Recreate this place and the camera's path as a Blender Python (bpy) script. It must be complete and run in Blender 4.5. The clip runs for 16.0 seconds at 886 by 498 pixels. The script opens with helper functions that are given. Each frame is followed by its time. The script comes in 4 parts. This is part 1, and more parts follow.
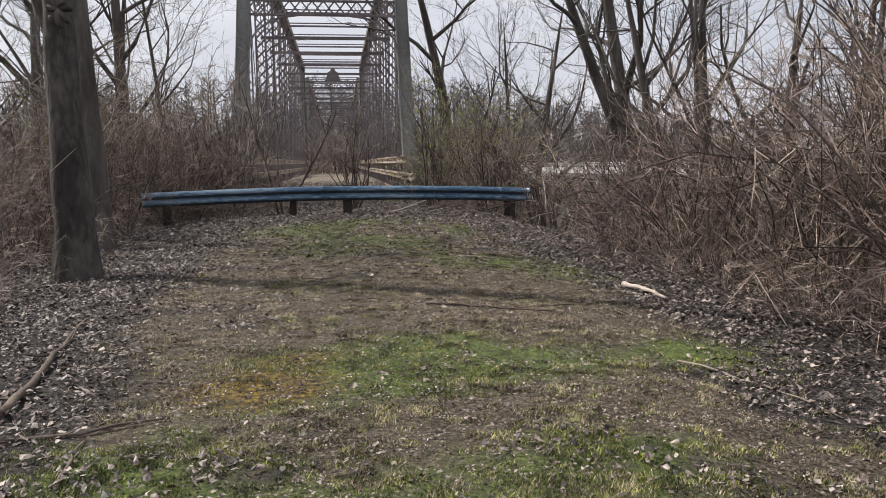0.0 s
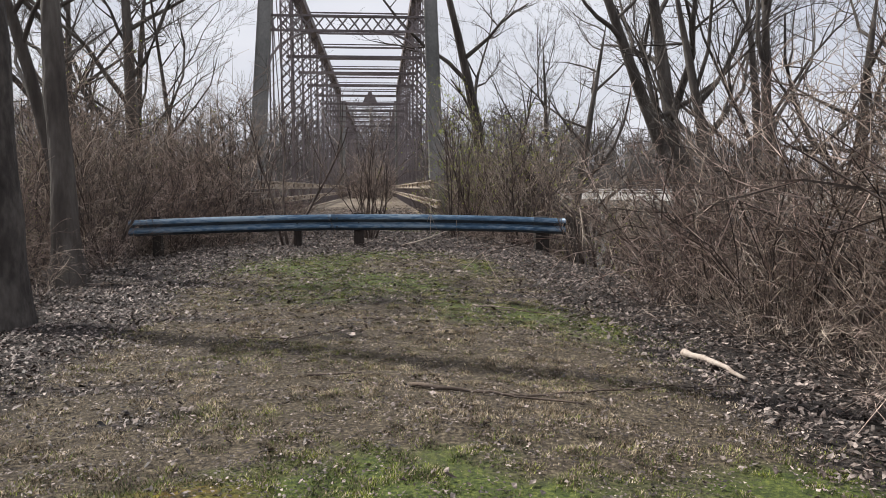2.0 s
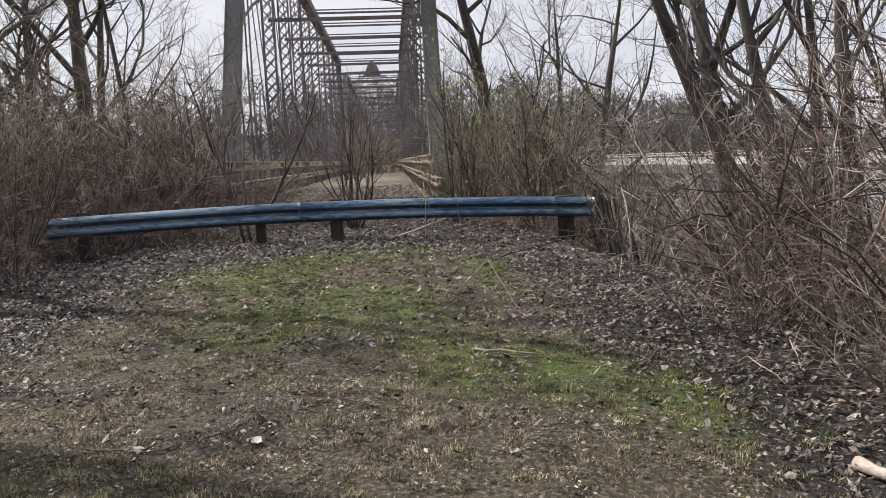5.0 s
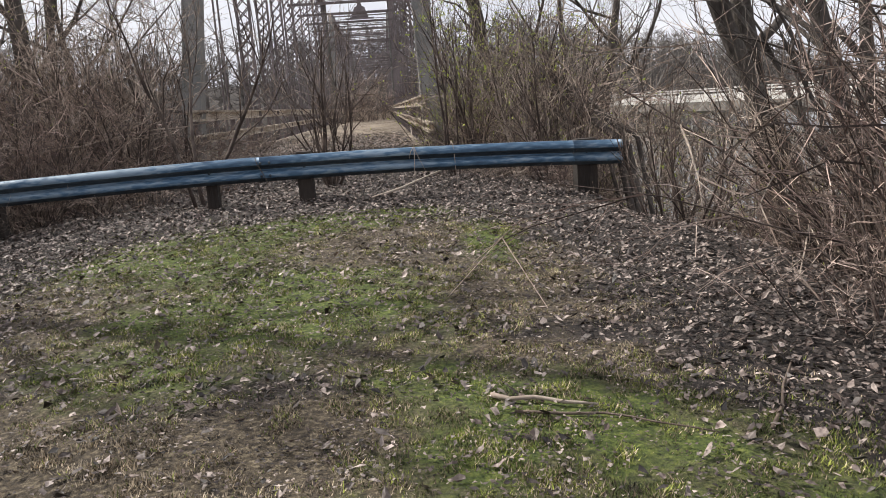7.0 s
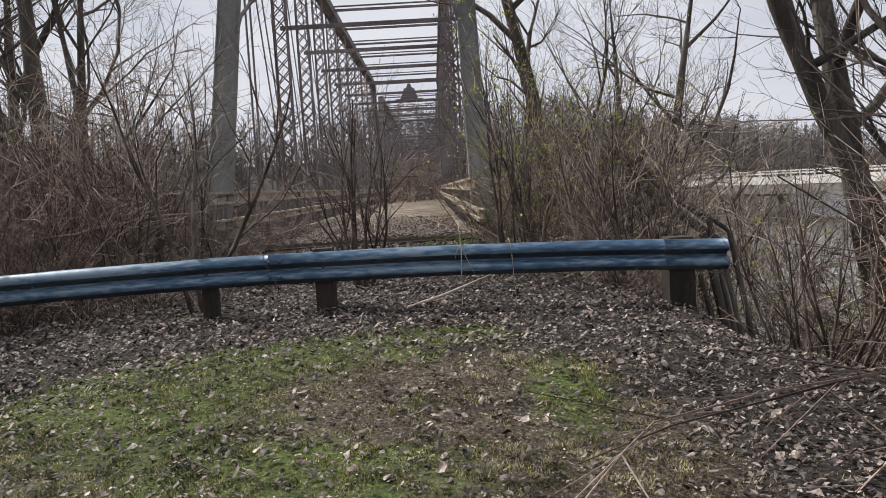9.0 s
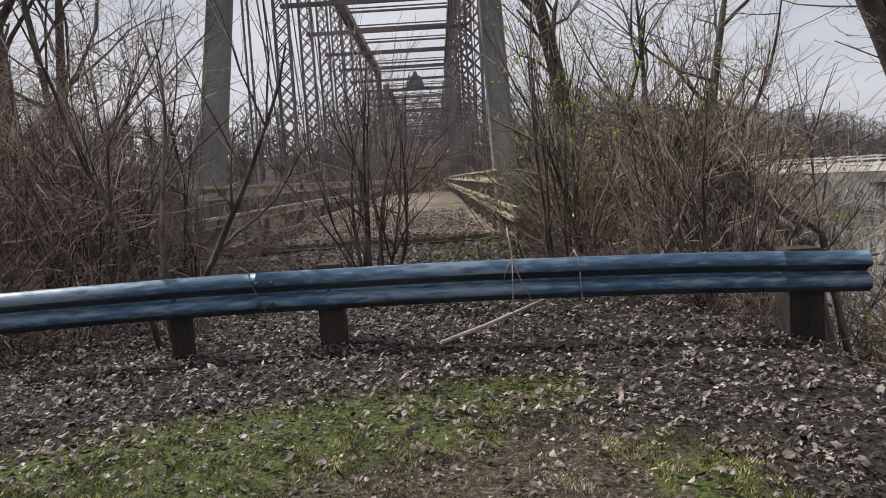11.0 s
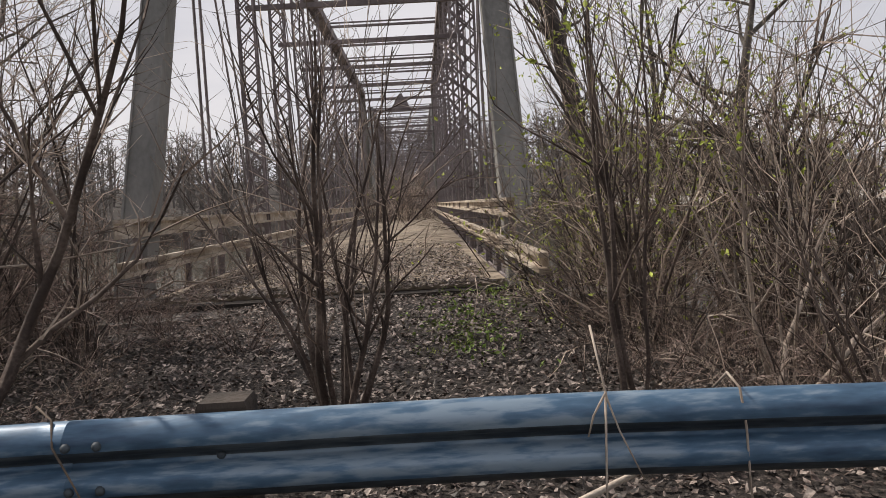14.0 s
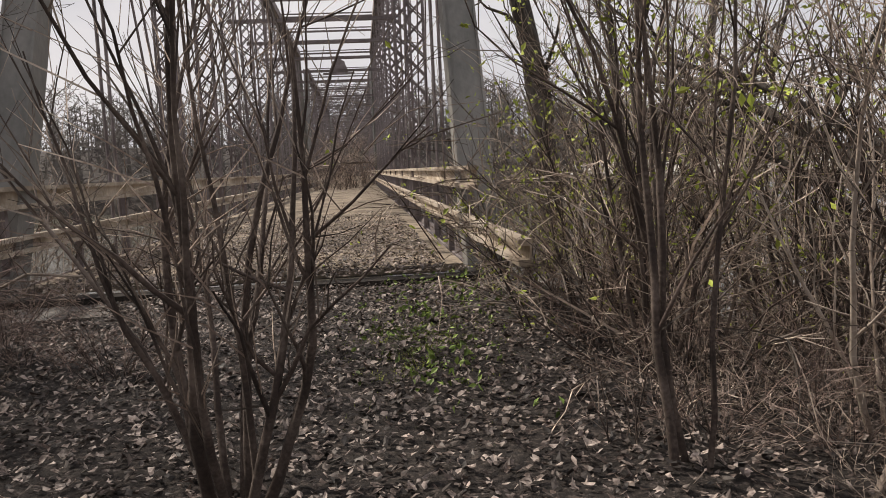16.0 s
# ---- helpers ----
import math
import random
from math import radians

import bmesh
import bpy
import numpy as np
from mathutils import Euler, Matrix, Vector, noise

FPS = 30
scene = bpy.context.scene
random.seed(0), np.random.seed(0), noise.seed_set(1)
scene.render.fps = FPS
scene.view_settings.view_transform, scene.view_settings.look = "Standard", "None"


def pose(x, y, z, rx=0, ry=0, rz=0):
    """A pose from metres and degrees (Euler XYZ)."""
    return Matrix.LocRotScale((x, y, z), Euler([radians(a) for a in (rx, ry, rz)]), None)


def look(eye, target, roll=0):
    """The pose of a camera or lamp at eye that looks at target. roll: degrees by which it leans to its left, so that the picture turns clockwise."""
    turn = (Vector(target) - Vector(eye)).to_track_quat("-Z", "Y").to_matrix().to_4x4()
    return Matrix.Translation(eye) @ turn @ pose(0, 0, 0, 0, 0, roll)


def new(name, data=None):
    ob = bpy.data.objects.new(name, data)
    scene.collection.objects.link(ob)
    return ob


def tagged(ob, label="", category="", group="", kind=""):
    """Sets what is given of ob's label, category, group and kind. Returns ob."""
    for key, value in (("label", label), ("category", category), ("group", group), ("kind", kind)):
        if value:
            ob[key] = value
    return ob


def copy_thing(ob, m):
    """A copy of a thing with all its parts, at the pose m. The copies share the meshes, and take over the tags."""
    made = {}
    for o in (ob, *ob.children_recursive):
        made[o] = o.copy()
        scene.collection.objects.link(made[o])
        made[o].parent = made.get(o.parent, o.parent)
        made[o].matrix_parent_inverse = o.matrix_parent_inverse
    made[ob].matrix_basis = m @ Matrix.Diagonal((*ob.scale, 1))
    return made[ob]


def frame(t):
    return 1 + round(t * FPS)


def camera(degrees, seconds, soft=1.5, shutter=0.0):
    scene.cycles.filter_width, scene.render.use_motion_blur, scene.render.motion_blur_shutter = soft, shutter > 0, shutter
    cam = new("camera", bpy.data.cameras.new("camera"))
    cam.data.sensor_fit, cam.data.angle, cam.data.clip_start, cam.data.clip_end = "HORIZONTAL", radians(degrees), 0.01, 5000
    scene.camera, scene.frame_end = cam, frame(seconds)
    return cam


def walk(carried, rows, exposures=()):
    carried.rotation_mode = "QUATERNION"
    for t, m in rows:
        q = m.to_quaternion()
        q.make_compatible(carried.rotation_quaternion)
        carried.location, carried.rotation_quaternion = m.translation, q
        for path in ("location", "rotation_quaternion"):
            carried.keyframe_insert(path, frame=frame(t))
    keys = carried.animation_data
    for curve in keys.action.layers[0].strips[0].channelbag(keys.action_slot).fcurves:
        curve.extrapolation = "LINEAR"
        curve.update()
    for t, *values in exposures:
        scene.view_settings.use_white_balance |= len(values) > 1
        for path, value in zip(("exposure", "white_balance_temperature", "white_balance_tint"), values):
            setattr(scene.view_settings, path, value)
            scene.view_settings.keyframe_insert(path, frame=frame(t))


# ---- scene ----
cam = camera(59.3, 16.0, soft=0.9)
PATH = [
    (0, (0.35, 0.158, 1.1), (0.61, 2.129, 0.879), -0.6),
    (0.5, (0.528, 0.66, 1.079), (0.784, 2.632, 0.868), -0.6),
    (1, (0.642, 1.189, 1.076), (0.836, 3.169, 0.873), -0.9),
    (1.5, (0.801, 1.665, 1.09), (1.042, 3.641, 0.903), -1.0),
    (2, (0.945, 2.161, 1.121), (1.104, 4.148, 0.964), -0.1),
    (2.5, (1.008, 2.687, 1.144), (1.093, 4.679, 0.979), -0.8),
    (3, (1.161, 3.202, 1.141), (1.247, 5.191, 0.957), -0.6),
    (3.5, (1.236, 3.78, 1.126), (1.331, 5.763, 0.883), -0.6),
    (4, (1.324, 4.258, 1.124), (1.455, 6.237, 0.861), -1.8),
    (4.5, (1.386, 4.725, 1.168), (1.484, 6.709, 0.933), -2.3),
    (5, (1.42, 5.197, 1.19), (1.542, 7.18, 0.961), -2.2),
    (5.2, (1.48, 5.436, 1.131), (1.605, 7.417, 0.886), -2.6),
    (7.3, (1.619, 7.732, 1.098), (1.749, 9.694, 0.731), -4.3),
    (7.5, (1.642, 7.943, 1.143), (1.78, 9.909, 0.805), -4.6),
    (8, (1.671, 8.488, 1.16), (1.772, 10.472, 0.928), -4.1),
    (8.5, (1.684, 9.037, 1.156), (1.719, 11.028, 0.967), -3.4),
    (9, (1.675, 9.538, 1.184), (1.691, 11.532, 1.026), -3.3),
    (9.5, (1.665, 10.066, 1.231), (1.655, 12.062, 1.108), -3.2),
    (9.7, (1.612, 10.271, 1.184), (1.577, 12.267, 1.056), -3.3),
    (12, (1.359, 12.503, 1.305), (1.423, 14.489, 1.072), -3.8),
    (12.5, (1.338, 13.068, 1.324), (1.423, 15.05, 1.07), -3.9),
    (13, (1.367, 13.547, 1.341), (1.352, 15.535, 1.116), -3.8),
    (13.5, (1.336, 14.099, 1.329), (1.333, 16.091, 1.153), -2.6),
    (14, (1.307, 14.547, 1.325), (1.353, 16.543, 1.206), -3.3),
    (14.5, (1.302, 15.034, 1.34), (1.361, 17.031, 1.236), -4.1),
    (15, (1.257, 15.497, 1.348), (1.47, 17.48, 1.2), -3.3),
    (15.5, (1.299, 15.911, 1.339), (1.572, 17.883, 1.149), -3.0),
    (16, (1.277, 16.392, 1.339), (1.476, 18.371, 1.13), -2.7),
]
EXPOSURES = [(0.0, -0.07, 6500, 10), (3.5, 0.01, 6500, 10), (5.0, 0.03, 6500, 10), (7.5, 0.21, 6600, 10), (8.5, 0.07, 6550, 10), (9.0, -0.11, 6500, 10),
             (9.5, -0.13, 6500, 10), (12.0, -0.31, 6650, 11), (13.0, -0.26, 6850, 12), (14.5, -0.09, 6950, 12), (15.0, -0.11, 7100, 12), (16.0, -0.11, 7100, 12)]
walk(cam, [(t, look(eye, target, roll)) for t, eye, target, roll in PATH], EXPOSURES)

# ---------------------------------------------------------------- world, sun
SUN_AZ, SUN_EL = radians(-58), radians(46)      # azimuth measured from +y towards +x
world = bpy.data.worlds.new("sky")
scene.world = world
world.use_nodes = True
wn, wl = world.node_tree.nodes, world.node_tree.links
wn.clear()
sky = wn.new("ShaderNodeTexSky")
sky.sky_type = "NISHITA"
sky.sun_disc = False
sky.sun_elevation, sky.sun_rotation = SUN_EL, SUN_AZ
sky.air_density, sky.dust_density, sky.ozone_density = 0.7, 6.0, 1.0
cloud_xyz = wn.new("ShaderNodeTexCoord")
cloud_map = wn.new("ShaderNodeMapping")
cloud_map.inputs["Scale"].default_value = (1.0, 1.0, 3.5)
cloud = wn.new("ShaderNodeTexNoise")
cloud.inputs["Scale"].default_value, cloud.inputs["Detail"].default_value = 2.2, 6
cloud_ramp = wn.new("ShaderNodeValToRGB")
cloud_ramp.color_ramp.elements[0].position, cloud_ramp.color_ramp.elements[0].color = 0.34, (6.2, 6.5, 7.4, 1)
cloud_ramp.color_ramp.elements[1].position, cloud_ramp.color_ramp.elements[1].color = 0.66, (8.6, 8.7, 9.3, 1)
cloud_mix = wn.new("ShaderNodeMixRGB")
cloud_mix.inputs[0].default_value = 0.86
backing = wn.new("ShaderNodeBackground")
backing.inputs["Strength"].default_value = 0.108
w_out = wn.new("ShaderNodeOutputWorld")
wl.new(cloud_xyz.outputs["Generated"], cloud_map.inputs["Vector"])
wl.new(cloud_map.outputs["Vector"], cloud.inputs["Vector"])
wl.new(cloud.outputs["Fac"], cloud_ramp.inputs["Fac"])
wl.new(sky.outputs["Color"], cloud_mix.inputs[1])
wl.new(cloud_ramp.outputs["Color"], cloud_mix.inputs[2])
wl.new(cloud_mix.outputs["Color"], backing.inputs["Color"])
wl.new(backing.outputs["Background"], w_out.inputs["Surface"])

sun = new("sun", bpy.data.lights.new("sun", "SUN"))
sun.data.energy, sun.data.angle, sun.data.color = 5.0, radians(1.2), (1.0, 0.95, 0.88)
toward = Vector((math.sin(SUN_AZ) * math.cos(SUN_EL), math.cos(SUN_AZ) * math.cos(SUN_EL), math.sin(SUN_EL)))
sun.matrix_world = look(toward * 60, (0, 0, 0))


# ---------------------------------------------------------------- materials
def mat(name, colors, scale=8.0, rough=0.85, metal=0.0, bump=0.3, bump_scale=40.0, stretch=(1, 1, 1), spread=0.12, fine=0.35, dist=0.02):
    """Two scales of noise between colours, grain relief, and a small change from piece to piece."""
    m = bpy.data.materials.new(name)
    m.use_nodes = True
    n, l = m.node_tree.nodes, m.node_tree.links
    b = n["Principled BSDF"]
    b.inputs["Roughness"].default_value, b.inputs["Metallic"].default_value = rough, metal
    tc, mp = n.new("ShaderNodeTexCoord"), n.new("ShaderNodeMapping")
    mp.inputs["Scale"].default_value = stretch
    l.new(tc.outputs["Object"], mp.inputs["Vector"])
    big, small = n.new("ShaderNodeTexNoise"), n.new("ShaderNodeTexNoise")
    big.inputs["Scale"].default_value, big.inputs["Detail"].default_value = scale, 4
    small.inputs["Scale"].default_value, small.inputs["Detail"].default_value = bump_scale, 5
    l.new(mp.outputs["Vector"], big.inputs["Vector"])
    l.new(mp.outputs["Vector"], small.inputs["Vector"])
    mixf = n.new("ShaderNodeMath")
    mixf.operation = "MULTIPLY_ADD"
    l.new(small.outputs["Fac"], mixf.inputs[0])
    mixf.inputs[1].default_value = fine
    l.new(big.outputs["Fac"], mixf.inputs[2])
    ramp = n.new("ShaderNodeValToRGB")
    e = ramp.color_ramp.elements
    while len(e) < len(colors):
        e.new(0.5)
    for i, c in enumerate(colors):
        e[i].position = 0.38 + fine * 0.5 + (i / max(1, len(colors) - 1) - 0.5) * 0.44 + 0.08
        e[i].color = (*c, 1)
    l.new(mixf.outputs[0], ramp.inputs["Fac"])
    geo = n.new("ShaderNodeNewGeometry")
    hsv = n.new("ShaderNodeHueSaturation")
    val = n.new("ShaderNodeMapRange")
    val.inputs["To Min"].default_value, val.inputs["To Max"].default_value = 1 - spread * 1.5, 1 + spread * 1.5
    l.new(geo.outputs["Random Per Island"], val.inputs["Value"])
    l.new(val.outputs["Result"], hsv.inputs["Value"])
    l.new(ramp.outputs["Color"], hsv.inputs["Color"])
    l.new(hsv.outputs["Color"], b.inputs["Base Color"])
    bp = n.new("ShaderNodeBump")
    bp.inputs["Strength"].default_value, bp.inputs["Distance"].default_value = bump, dist
    l.new(small.outputs["Fac"], bp.inputs["Height"])
    l.new(bp.outputs["Normal"], b.inputs["Normal"])
    return m


M_STEM = mat("shrub_bark", [(0.02, 0.014, 0.012), (0.055, 0.039, 0.032), (0.16, 0.125, 0.105)], 3.0, 0.9, 0, 0.3, 60, spread=0.3)
M_TWIG = mat("shrub_twig", [(0.052, 0.037, 0.029), (0.195, 0.147, 0.117), (0.52, 0.44, 0.365)], 1.3, 0.9, 0, 0.1, 50, spread=0.55)
M_TWIG_RED = mat("red_twig", [(0.050, 0.033, 0.029), (0.182, 0.129, 0.109), (0.48, 0.39, 0.335)], 1.3, 0.9, 0, 0.1, 50, spread=0.55)
M_CANE = mat("dry_cane", [(0.17, 0.125, 0.095), (0.27, 0.22, 0.18), (0.40, 0.34, 0.285)], 3.0, 0.9, 0, 0.1, 50, spread=0.3)
M_BARK = mat("tree_bark", [(0.03, 0.024, 0.021), (0.072, 0.06, 0.052), (0.14, 0.125, 0.11)], 2.2, 0.95, 0, 0.9, 16, (1, 1, 0.22), spread=0.08, dist=0.05)
M_BARK_GREY = mat("smooth_bark", [(0.017, 0.014, 0.012), (0.043, 0.036, 0.032), (0.10, 0.088, 0.078)], 2.4, 0.9, 0, 0.8, 16, (1, 1, 0.4), spread=0.05, fine=0.6, dist=0.05)
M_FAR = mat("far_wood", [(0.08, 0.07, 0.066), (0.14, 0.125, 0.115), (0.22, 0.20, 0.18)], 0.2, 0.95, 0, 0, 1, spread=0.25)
M_BUD = mat("young_leaf", [(0.15, 0.19, 0.02), (0.30, 0.36, 0.05), (0.46, 0.50, 0.10)], 3.0, 0.7, 0, 0.05, 40, spread=0.25)
M_STEEL = mat("weathered_steel", [(0.09, 0.072, 0.072), (0.16, 0.136, 0.138), (0.25, 0.215, 0.215)], 0.8, 0.8, 0.15, 0.3, 9, spread=0.1)
M_POST = mat("bridge_grey", [(0.10, 0.098, 0.09), (0.165, 0.162, 0.152), (0.24, 0.23, 0.215)], 0.7, 0.8, 0.1, 0.4, 14, (1, 1, 0.5), spread=0.04)
M_RAILTAN = mat("bridge_rail_tan", [(0.17, 0.125, 0.09), (0.34, 0.28, 0.215), (0.58, 0.51, 0.43)], 1.2, 0.75, 0.1, 0.3, 20, spread=0.1)
M_DECK = mat("deck_planks", [(0.09, 0.07, 0.052), (0.18, 0.145, 0.107), (0.30, 0.245, 0.185)], 0.6, 0.95, 0, 0.5, 12, spread=0.15)
M_GALV = mat("galvanised_rail", [(0.028, 0.064, 0.115), (0.060, 0.125, 0.205), (0.19, 0.26, 0.33)], 2.4, 0.42, 0.2, 0.2, 30, (0.22, 1, 1), spread=0.03, fine=0.8, dist=0.006)
# Darker rail colour: shade painted under the ridges, and the bolts' own colour.
M_RAIL_SHADE_BOLT = mat("rail_shade_and_bolt", [(0.012, 0.018, 0.024), (0.03, 0.042, 0.055), (0.075, 0.095, 0.11)], 2.2, 0.7, 0.2, 0.2, 30, (0.35, 1, 1), spread=0.03, fine=0.6, dist=0.006)
M_TIMBER = mat("creosote_post", [(0.010, 0.008, 0.007), (0.024, 0.019, 0.016), (0.05, 0.039, 0.032)], 3.0, 0.95, 0, 0.8, 30, (1, 1, 0.2), spread=0.1)
M_CONC = mat("old_concrete", [(0.07, 0.062, 0.055), (0.14, 0.128, 0.115), (0.26, 0.245, 0.225)], 0.9, 0.95, 0, 0.5, 20)
M_PARAPET = mat("pale_concrete", [(0.40, 0.385, 0.36), (0.56, 0.545, 0.52), (0.70, 0.68, 0.65)], 0.35, 0.9, 0, 0.3, 8, spread=0.06)
M_LEAF = mat("dead_leaf", [(0.018, 0.012, 0.010), (0.074, 0.053, 0.044), (0.36, 0.30, 0.265)], 9.0, 0.6, 0, 0.1, 60, spread=0.58)
M_STRAW = mat("dry_grass", [(0.036, 0.026, 0.017), (0.215, 0.166, 0.110), (0.54, 0.45, 0.33)], 5.0, 0.85, 0, 0, 10, spread=0.5)
M_GREEN = mat("green_grass", [(0.014, 0.022, 0.005), (0.082, 0.110, 0.016), (0.27, 0.30, 0.055)], 5.0, 0.8, 0, 0, 10, spread=0.5)
M_WEED = mat("weed_leaf", [(0.05, 0.085, 0.015), (0.13, 0.20, 0.035), (0.28, 0.37, 0.09)], 5.0, 0.6, 0, 0.05, 40, spread=0.35)
M_STICK = mat("fallen_stick", [(0.05, 0.036, 0.028), (0.10, 0.075, 0.058), (0.17, 0.13, 0.10)], 4.0, 0.9, 0, 0.5, 50, spread=0.1)
M_PALE = mat("barkless_wood", [(0.28, 0.22, 0.175), (0.43, 0.36, 0.30), (0.58, 0.51, 0.44)], 5.0, 0.85, 0, 0.3, 40, spread=0.08)


def ground_material():
    """Leaf litter, dry turf, green turf and moss, laid out over the embankment by their own patches."""
    m = bpy.data.materials.new("embankment_ground")
    m.use_nodes = True
    n, l = m.node_tree.nodes, m.node_tree.links
    b = n["Principled BSDF"]
    b.inputs["Roughness"].default_value = 0.95
    pos = n.new("ShaderNodeNewGeometry").outputs["Position"]

    def tex(scale, detail=5, rough=0.6):
        t = n.new("ShaderNodeTexNoise")
        t.inputs["Scale"].default_value, t.inputs["Detail"].default_value, t.inputs["Roughness"].default_value = scale, detail, rough
        l.new(pos, t.inputs["Vector"])
        return t.outputs["Fac"]

    def ramp(fac, *stops):
        r = n.new("ShaderNodeValToRGB")
        e = r.color_ramp.elements
        while len(e) < len(stops):
            e.new(0.5)
        for i, (p, c) in enumerate(stops):
            e[i].position, e[i].color = p, (*c, 1) if len(c) == 3 else c
        l.new(fac, r.inputs["Fac"])
        return r.outputs["Color"]

    def mix(fac, a, c):
        x = n.new("ShaderNodeMixRGB")
        l.new(fac, x.inputs[0])
        l.new(a, x.inputs[1])
        l.new(c, x.inputs[2])
        return x.outputs["Color"]

    att = n.new("ShaderNodeAttribute")
    att.attribute_name = "cover"
    sep = n.new("ShaderNodeSeparateColor")
    l.new(att.outputs["Color"], sep.inputs["Color"])
    litter = ramp(tex(26, 6, 0.7), (0.34, (0.007, 0.005, 0.004)), (0.52, (0.024, 0.018, 0.015)), (0.7, (0.12, 0.096, 0.084)))
    straw = ramp(tex(34, 6, 0.7), (0.34, (0.014, 0.010, 0.007)), (0.52, (0.082, 0.063, 0.040)), (0.70, (0.29, 0.24, 0.16)))
    green = ramp(tex(30, 6, 0.7), (0.32, (0.014, 0.024, 0.006)), (0.5, (0.068, 0.096, 0.016)), (0.7, (0.20, 0.225, 0.05)))
    moss = ramp(tex(22, 5), (0.38, (0.022, 0.014, 0.009)), (0.52, (0.13, 0.078, 0.014)), (0.7, (0.29, 0.225, 0.03)))

    def soft(fac, t, width):
        a = n.new("ShaderNodeMath")
        a.operation = "MULTIPLY_ADD"
        l.new(tex(t), a.inputs[0])
        a.inputs[1].default_value = width
        l.new(fac, a.inputs[2])
        s = n.new("ShaderNodeMapRange")
        s.inputs["From Min"].default_value, s.inputs["From Max"].default_value = 0.5 + width * 0.5 - 0.16, 0.5 + width * 0.5 + 0.16
        l.new(a.outputs[0], s.inputs["Value"])
        return s.outputs["Result"]

    c = mix(soft(sep.outputs["Red"], 5.0, 0.7), litter, straw)
    c = mix(soft(sep.outputs["Green"], 4.0, 0.8), c, green)
    c = mix(soft(sep.outputs["Blue"], 6.0, 0.7), c, moss)
    l.new(c, b.inputs["Base Color"])
    bp = n.new("ShaderNodeBump")
    bp.inputs["Strength"].default_value, bp.inputs["Distance"].default_value = 0.8, 0.03
    l.new(tex(45, 6, 0.7), bp.inputs["Height"])
    l.new(bp.outputs["Normal"], b.inputs["Normal"])
    return m


M_GROUND = ground_material()


def water_material():
    m = bpy.data.materials.new("river_water")
    m.use_nodes = True
    n, l = m.node_tree.nodes, m.node_tree.links
    b = n["Principled BSDF"]
    b.inputs["Base Color"].default_value = (0.10, 0.095, 0.075, 1)
    b.inputs["Roughness"].default_value = 0.12
    t = n.new("ShaderNodeTexNoise")
    t.inputs["Scale"].default_value, t.inputs["Detail"].default_value = 1.6, 6
    l.new(n.new("ShaderNodeNewGeometry").outputs["Position"], t.inputs["Vector"])
    bp = n.new("ShaderNodeBump")
    bp.inputs["Strength"].default_value, bp.inputs["Distance"].default_value = 0.35, 0.12
    l.new(t.outputs["Fac"], bp.inputs["Height"])
    l.new(bp.outputs["Normal"], b.inputs["Normal"])
    return m


M_WATER = water_material()


# ---------------------------------------------------------------- mesh helpers
def mesh_of(name, verts, faces, material, smooth=False):
    me = bpy.data.meshes.new(name)
    me.from_pydata(verts, [], faces)
    me.materials.append(material)
    if smooth:
        me.shade_smooth()
    return me


def part(name, me, parent, label="", m=None):
    ob = new(name, me)
    ob.parent = parent
    if m is not None:
        ob.matrix_basis = m
    if label:
        ob["label"] = label
    return ob


def thing(name, label, category, at=(0, 0, 0), group="", kind=""):
    ob = new(name)
    ob.location = at
    return tagged(ob, label, category, group, kind)


class Build:
    """Collects tubes, bars and plates into one mesh."""

    def __init__(self):
        self.v, self.f = [], []

    def tube(self, pts, radii, n=3, cap=True):
        pts = [Vector(p) for p in pts]
        base = len(self.v)
        up = Vector((0.31, 0.17, 0.93))
        for i, p in enumerate(pts):
            d = (pts[min(i + 1, len(pts) - 1)] - pts[max(i - 1, 0)])
            if d.length < 1e-9:
                d = Vector((0, 0, 1))
            d.normalize()
            a = d.cross(up if abs(d.dot(up)) < 0.95 else Vector((1, 0, 0))).normalized()
            c = d.cross(a)
            for k in range(n):
                w = 2 * math.pi * k / n
                self.v.append(p + (a * math.cos(w) + c * math.sin(w)) * radii[i])
        for i in range(len(pts) - 1):
            for k in range(n):
                q, r = base + i * n, (k + 1) % n
                self.f.append((q + k, q + n + k, q + n + r, q + r))
        if cap:
            self.f.append(tuple(base + k for k in range(n)))
            self.f.append(tuple(base + (len(pts) - 1) * n + k for k in reversed(range(n))))

    def bar(self, a, b, w, h, side=(1, 0, 0)):
        """A straight bar of width w along side and height h across it."""
        a, b, s = Vector(a), Vector(b), Vector(side)
        d = (b - a).normalized()
        s = (s - d * s.dot(d)).normalized()
        u = d.cross(s).normalized()
        i = len(self.v)
        for p in (a, b):
            for x, y in ((-1, -1), (1, -1), (1, 1), (-1, 1)):
                self.v.append(p + s * (x * w / 2) + u * (y * h / 2))
        for q in ((0, 3, 2, 1), (4, 5, 6, 7), (0, 1, 5, 4), (1, 2, 6, 5), (2, 3, 7, 6), (3, 0, 4, 7)):
            self.f.append(tuple(i + k for k in q))

    def mesh(self, name, material, smooth=False):
        return mesh_of(name, self.v, self.f, material, smooth)


def wander(rng, start, way, length, steps, jitter, lift=0.0):
    p, d = Vector(start), Vector(way).normalized()
    pts = [p.copy()]
    for _ in range(steps):
        d = (d + Vector((rng.gauss(0, jitter), rng.gauss(0, jitter), rng.gauss(0, jitter) + lift))).normalized()
        p = p + d * (length / steps)
        pts.append(p.copy())
    return pts


# ---------------------------------------------------------------- ground and river
RIVER = -5.2


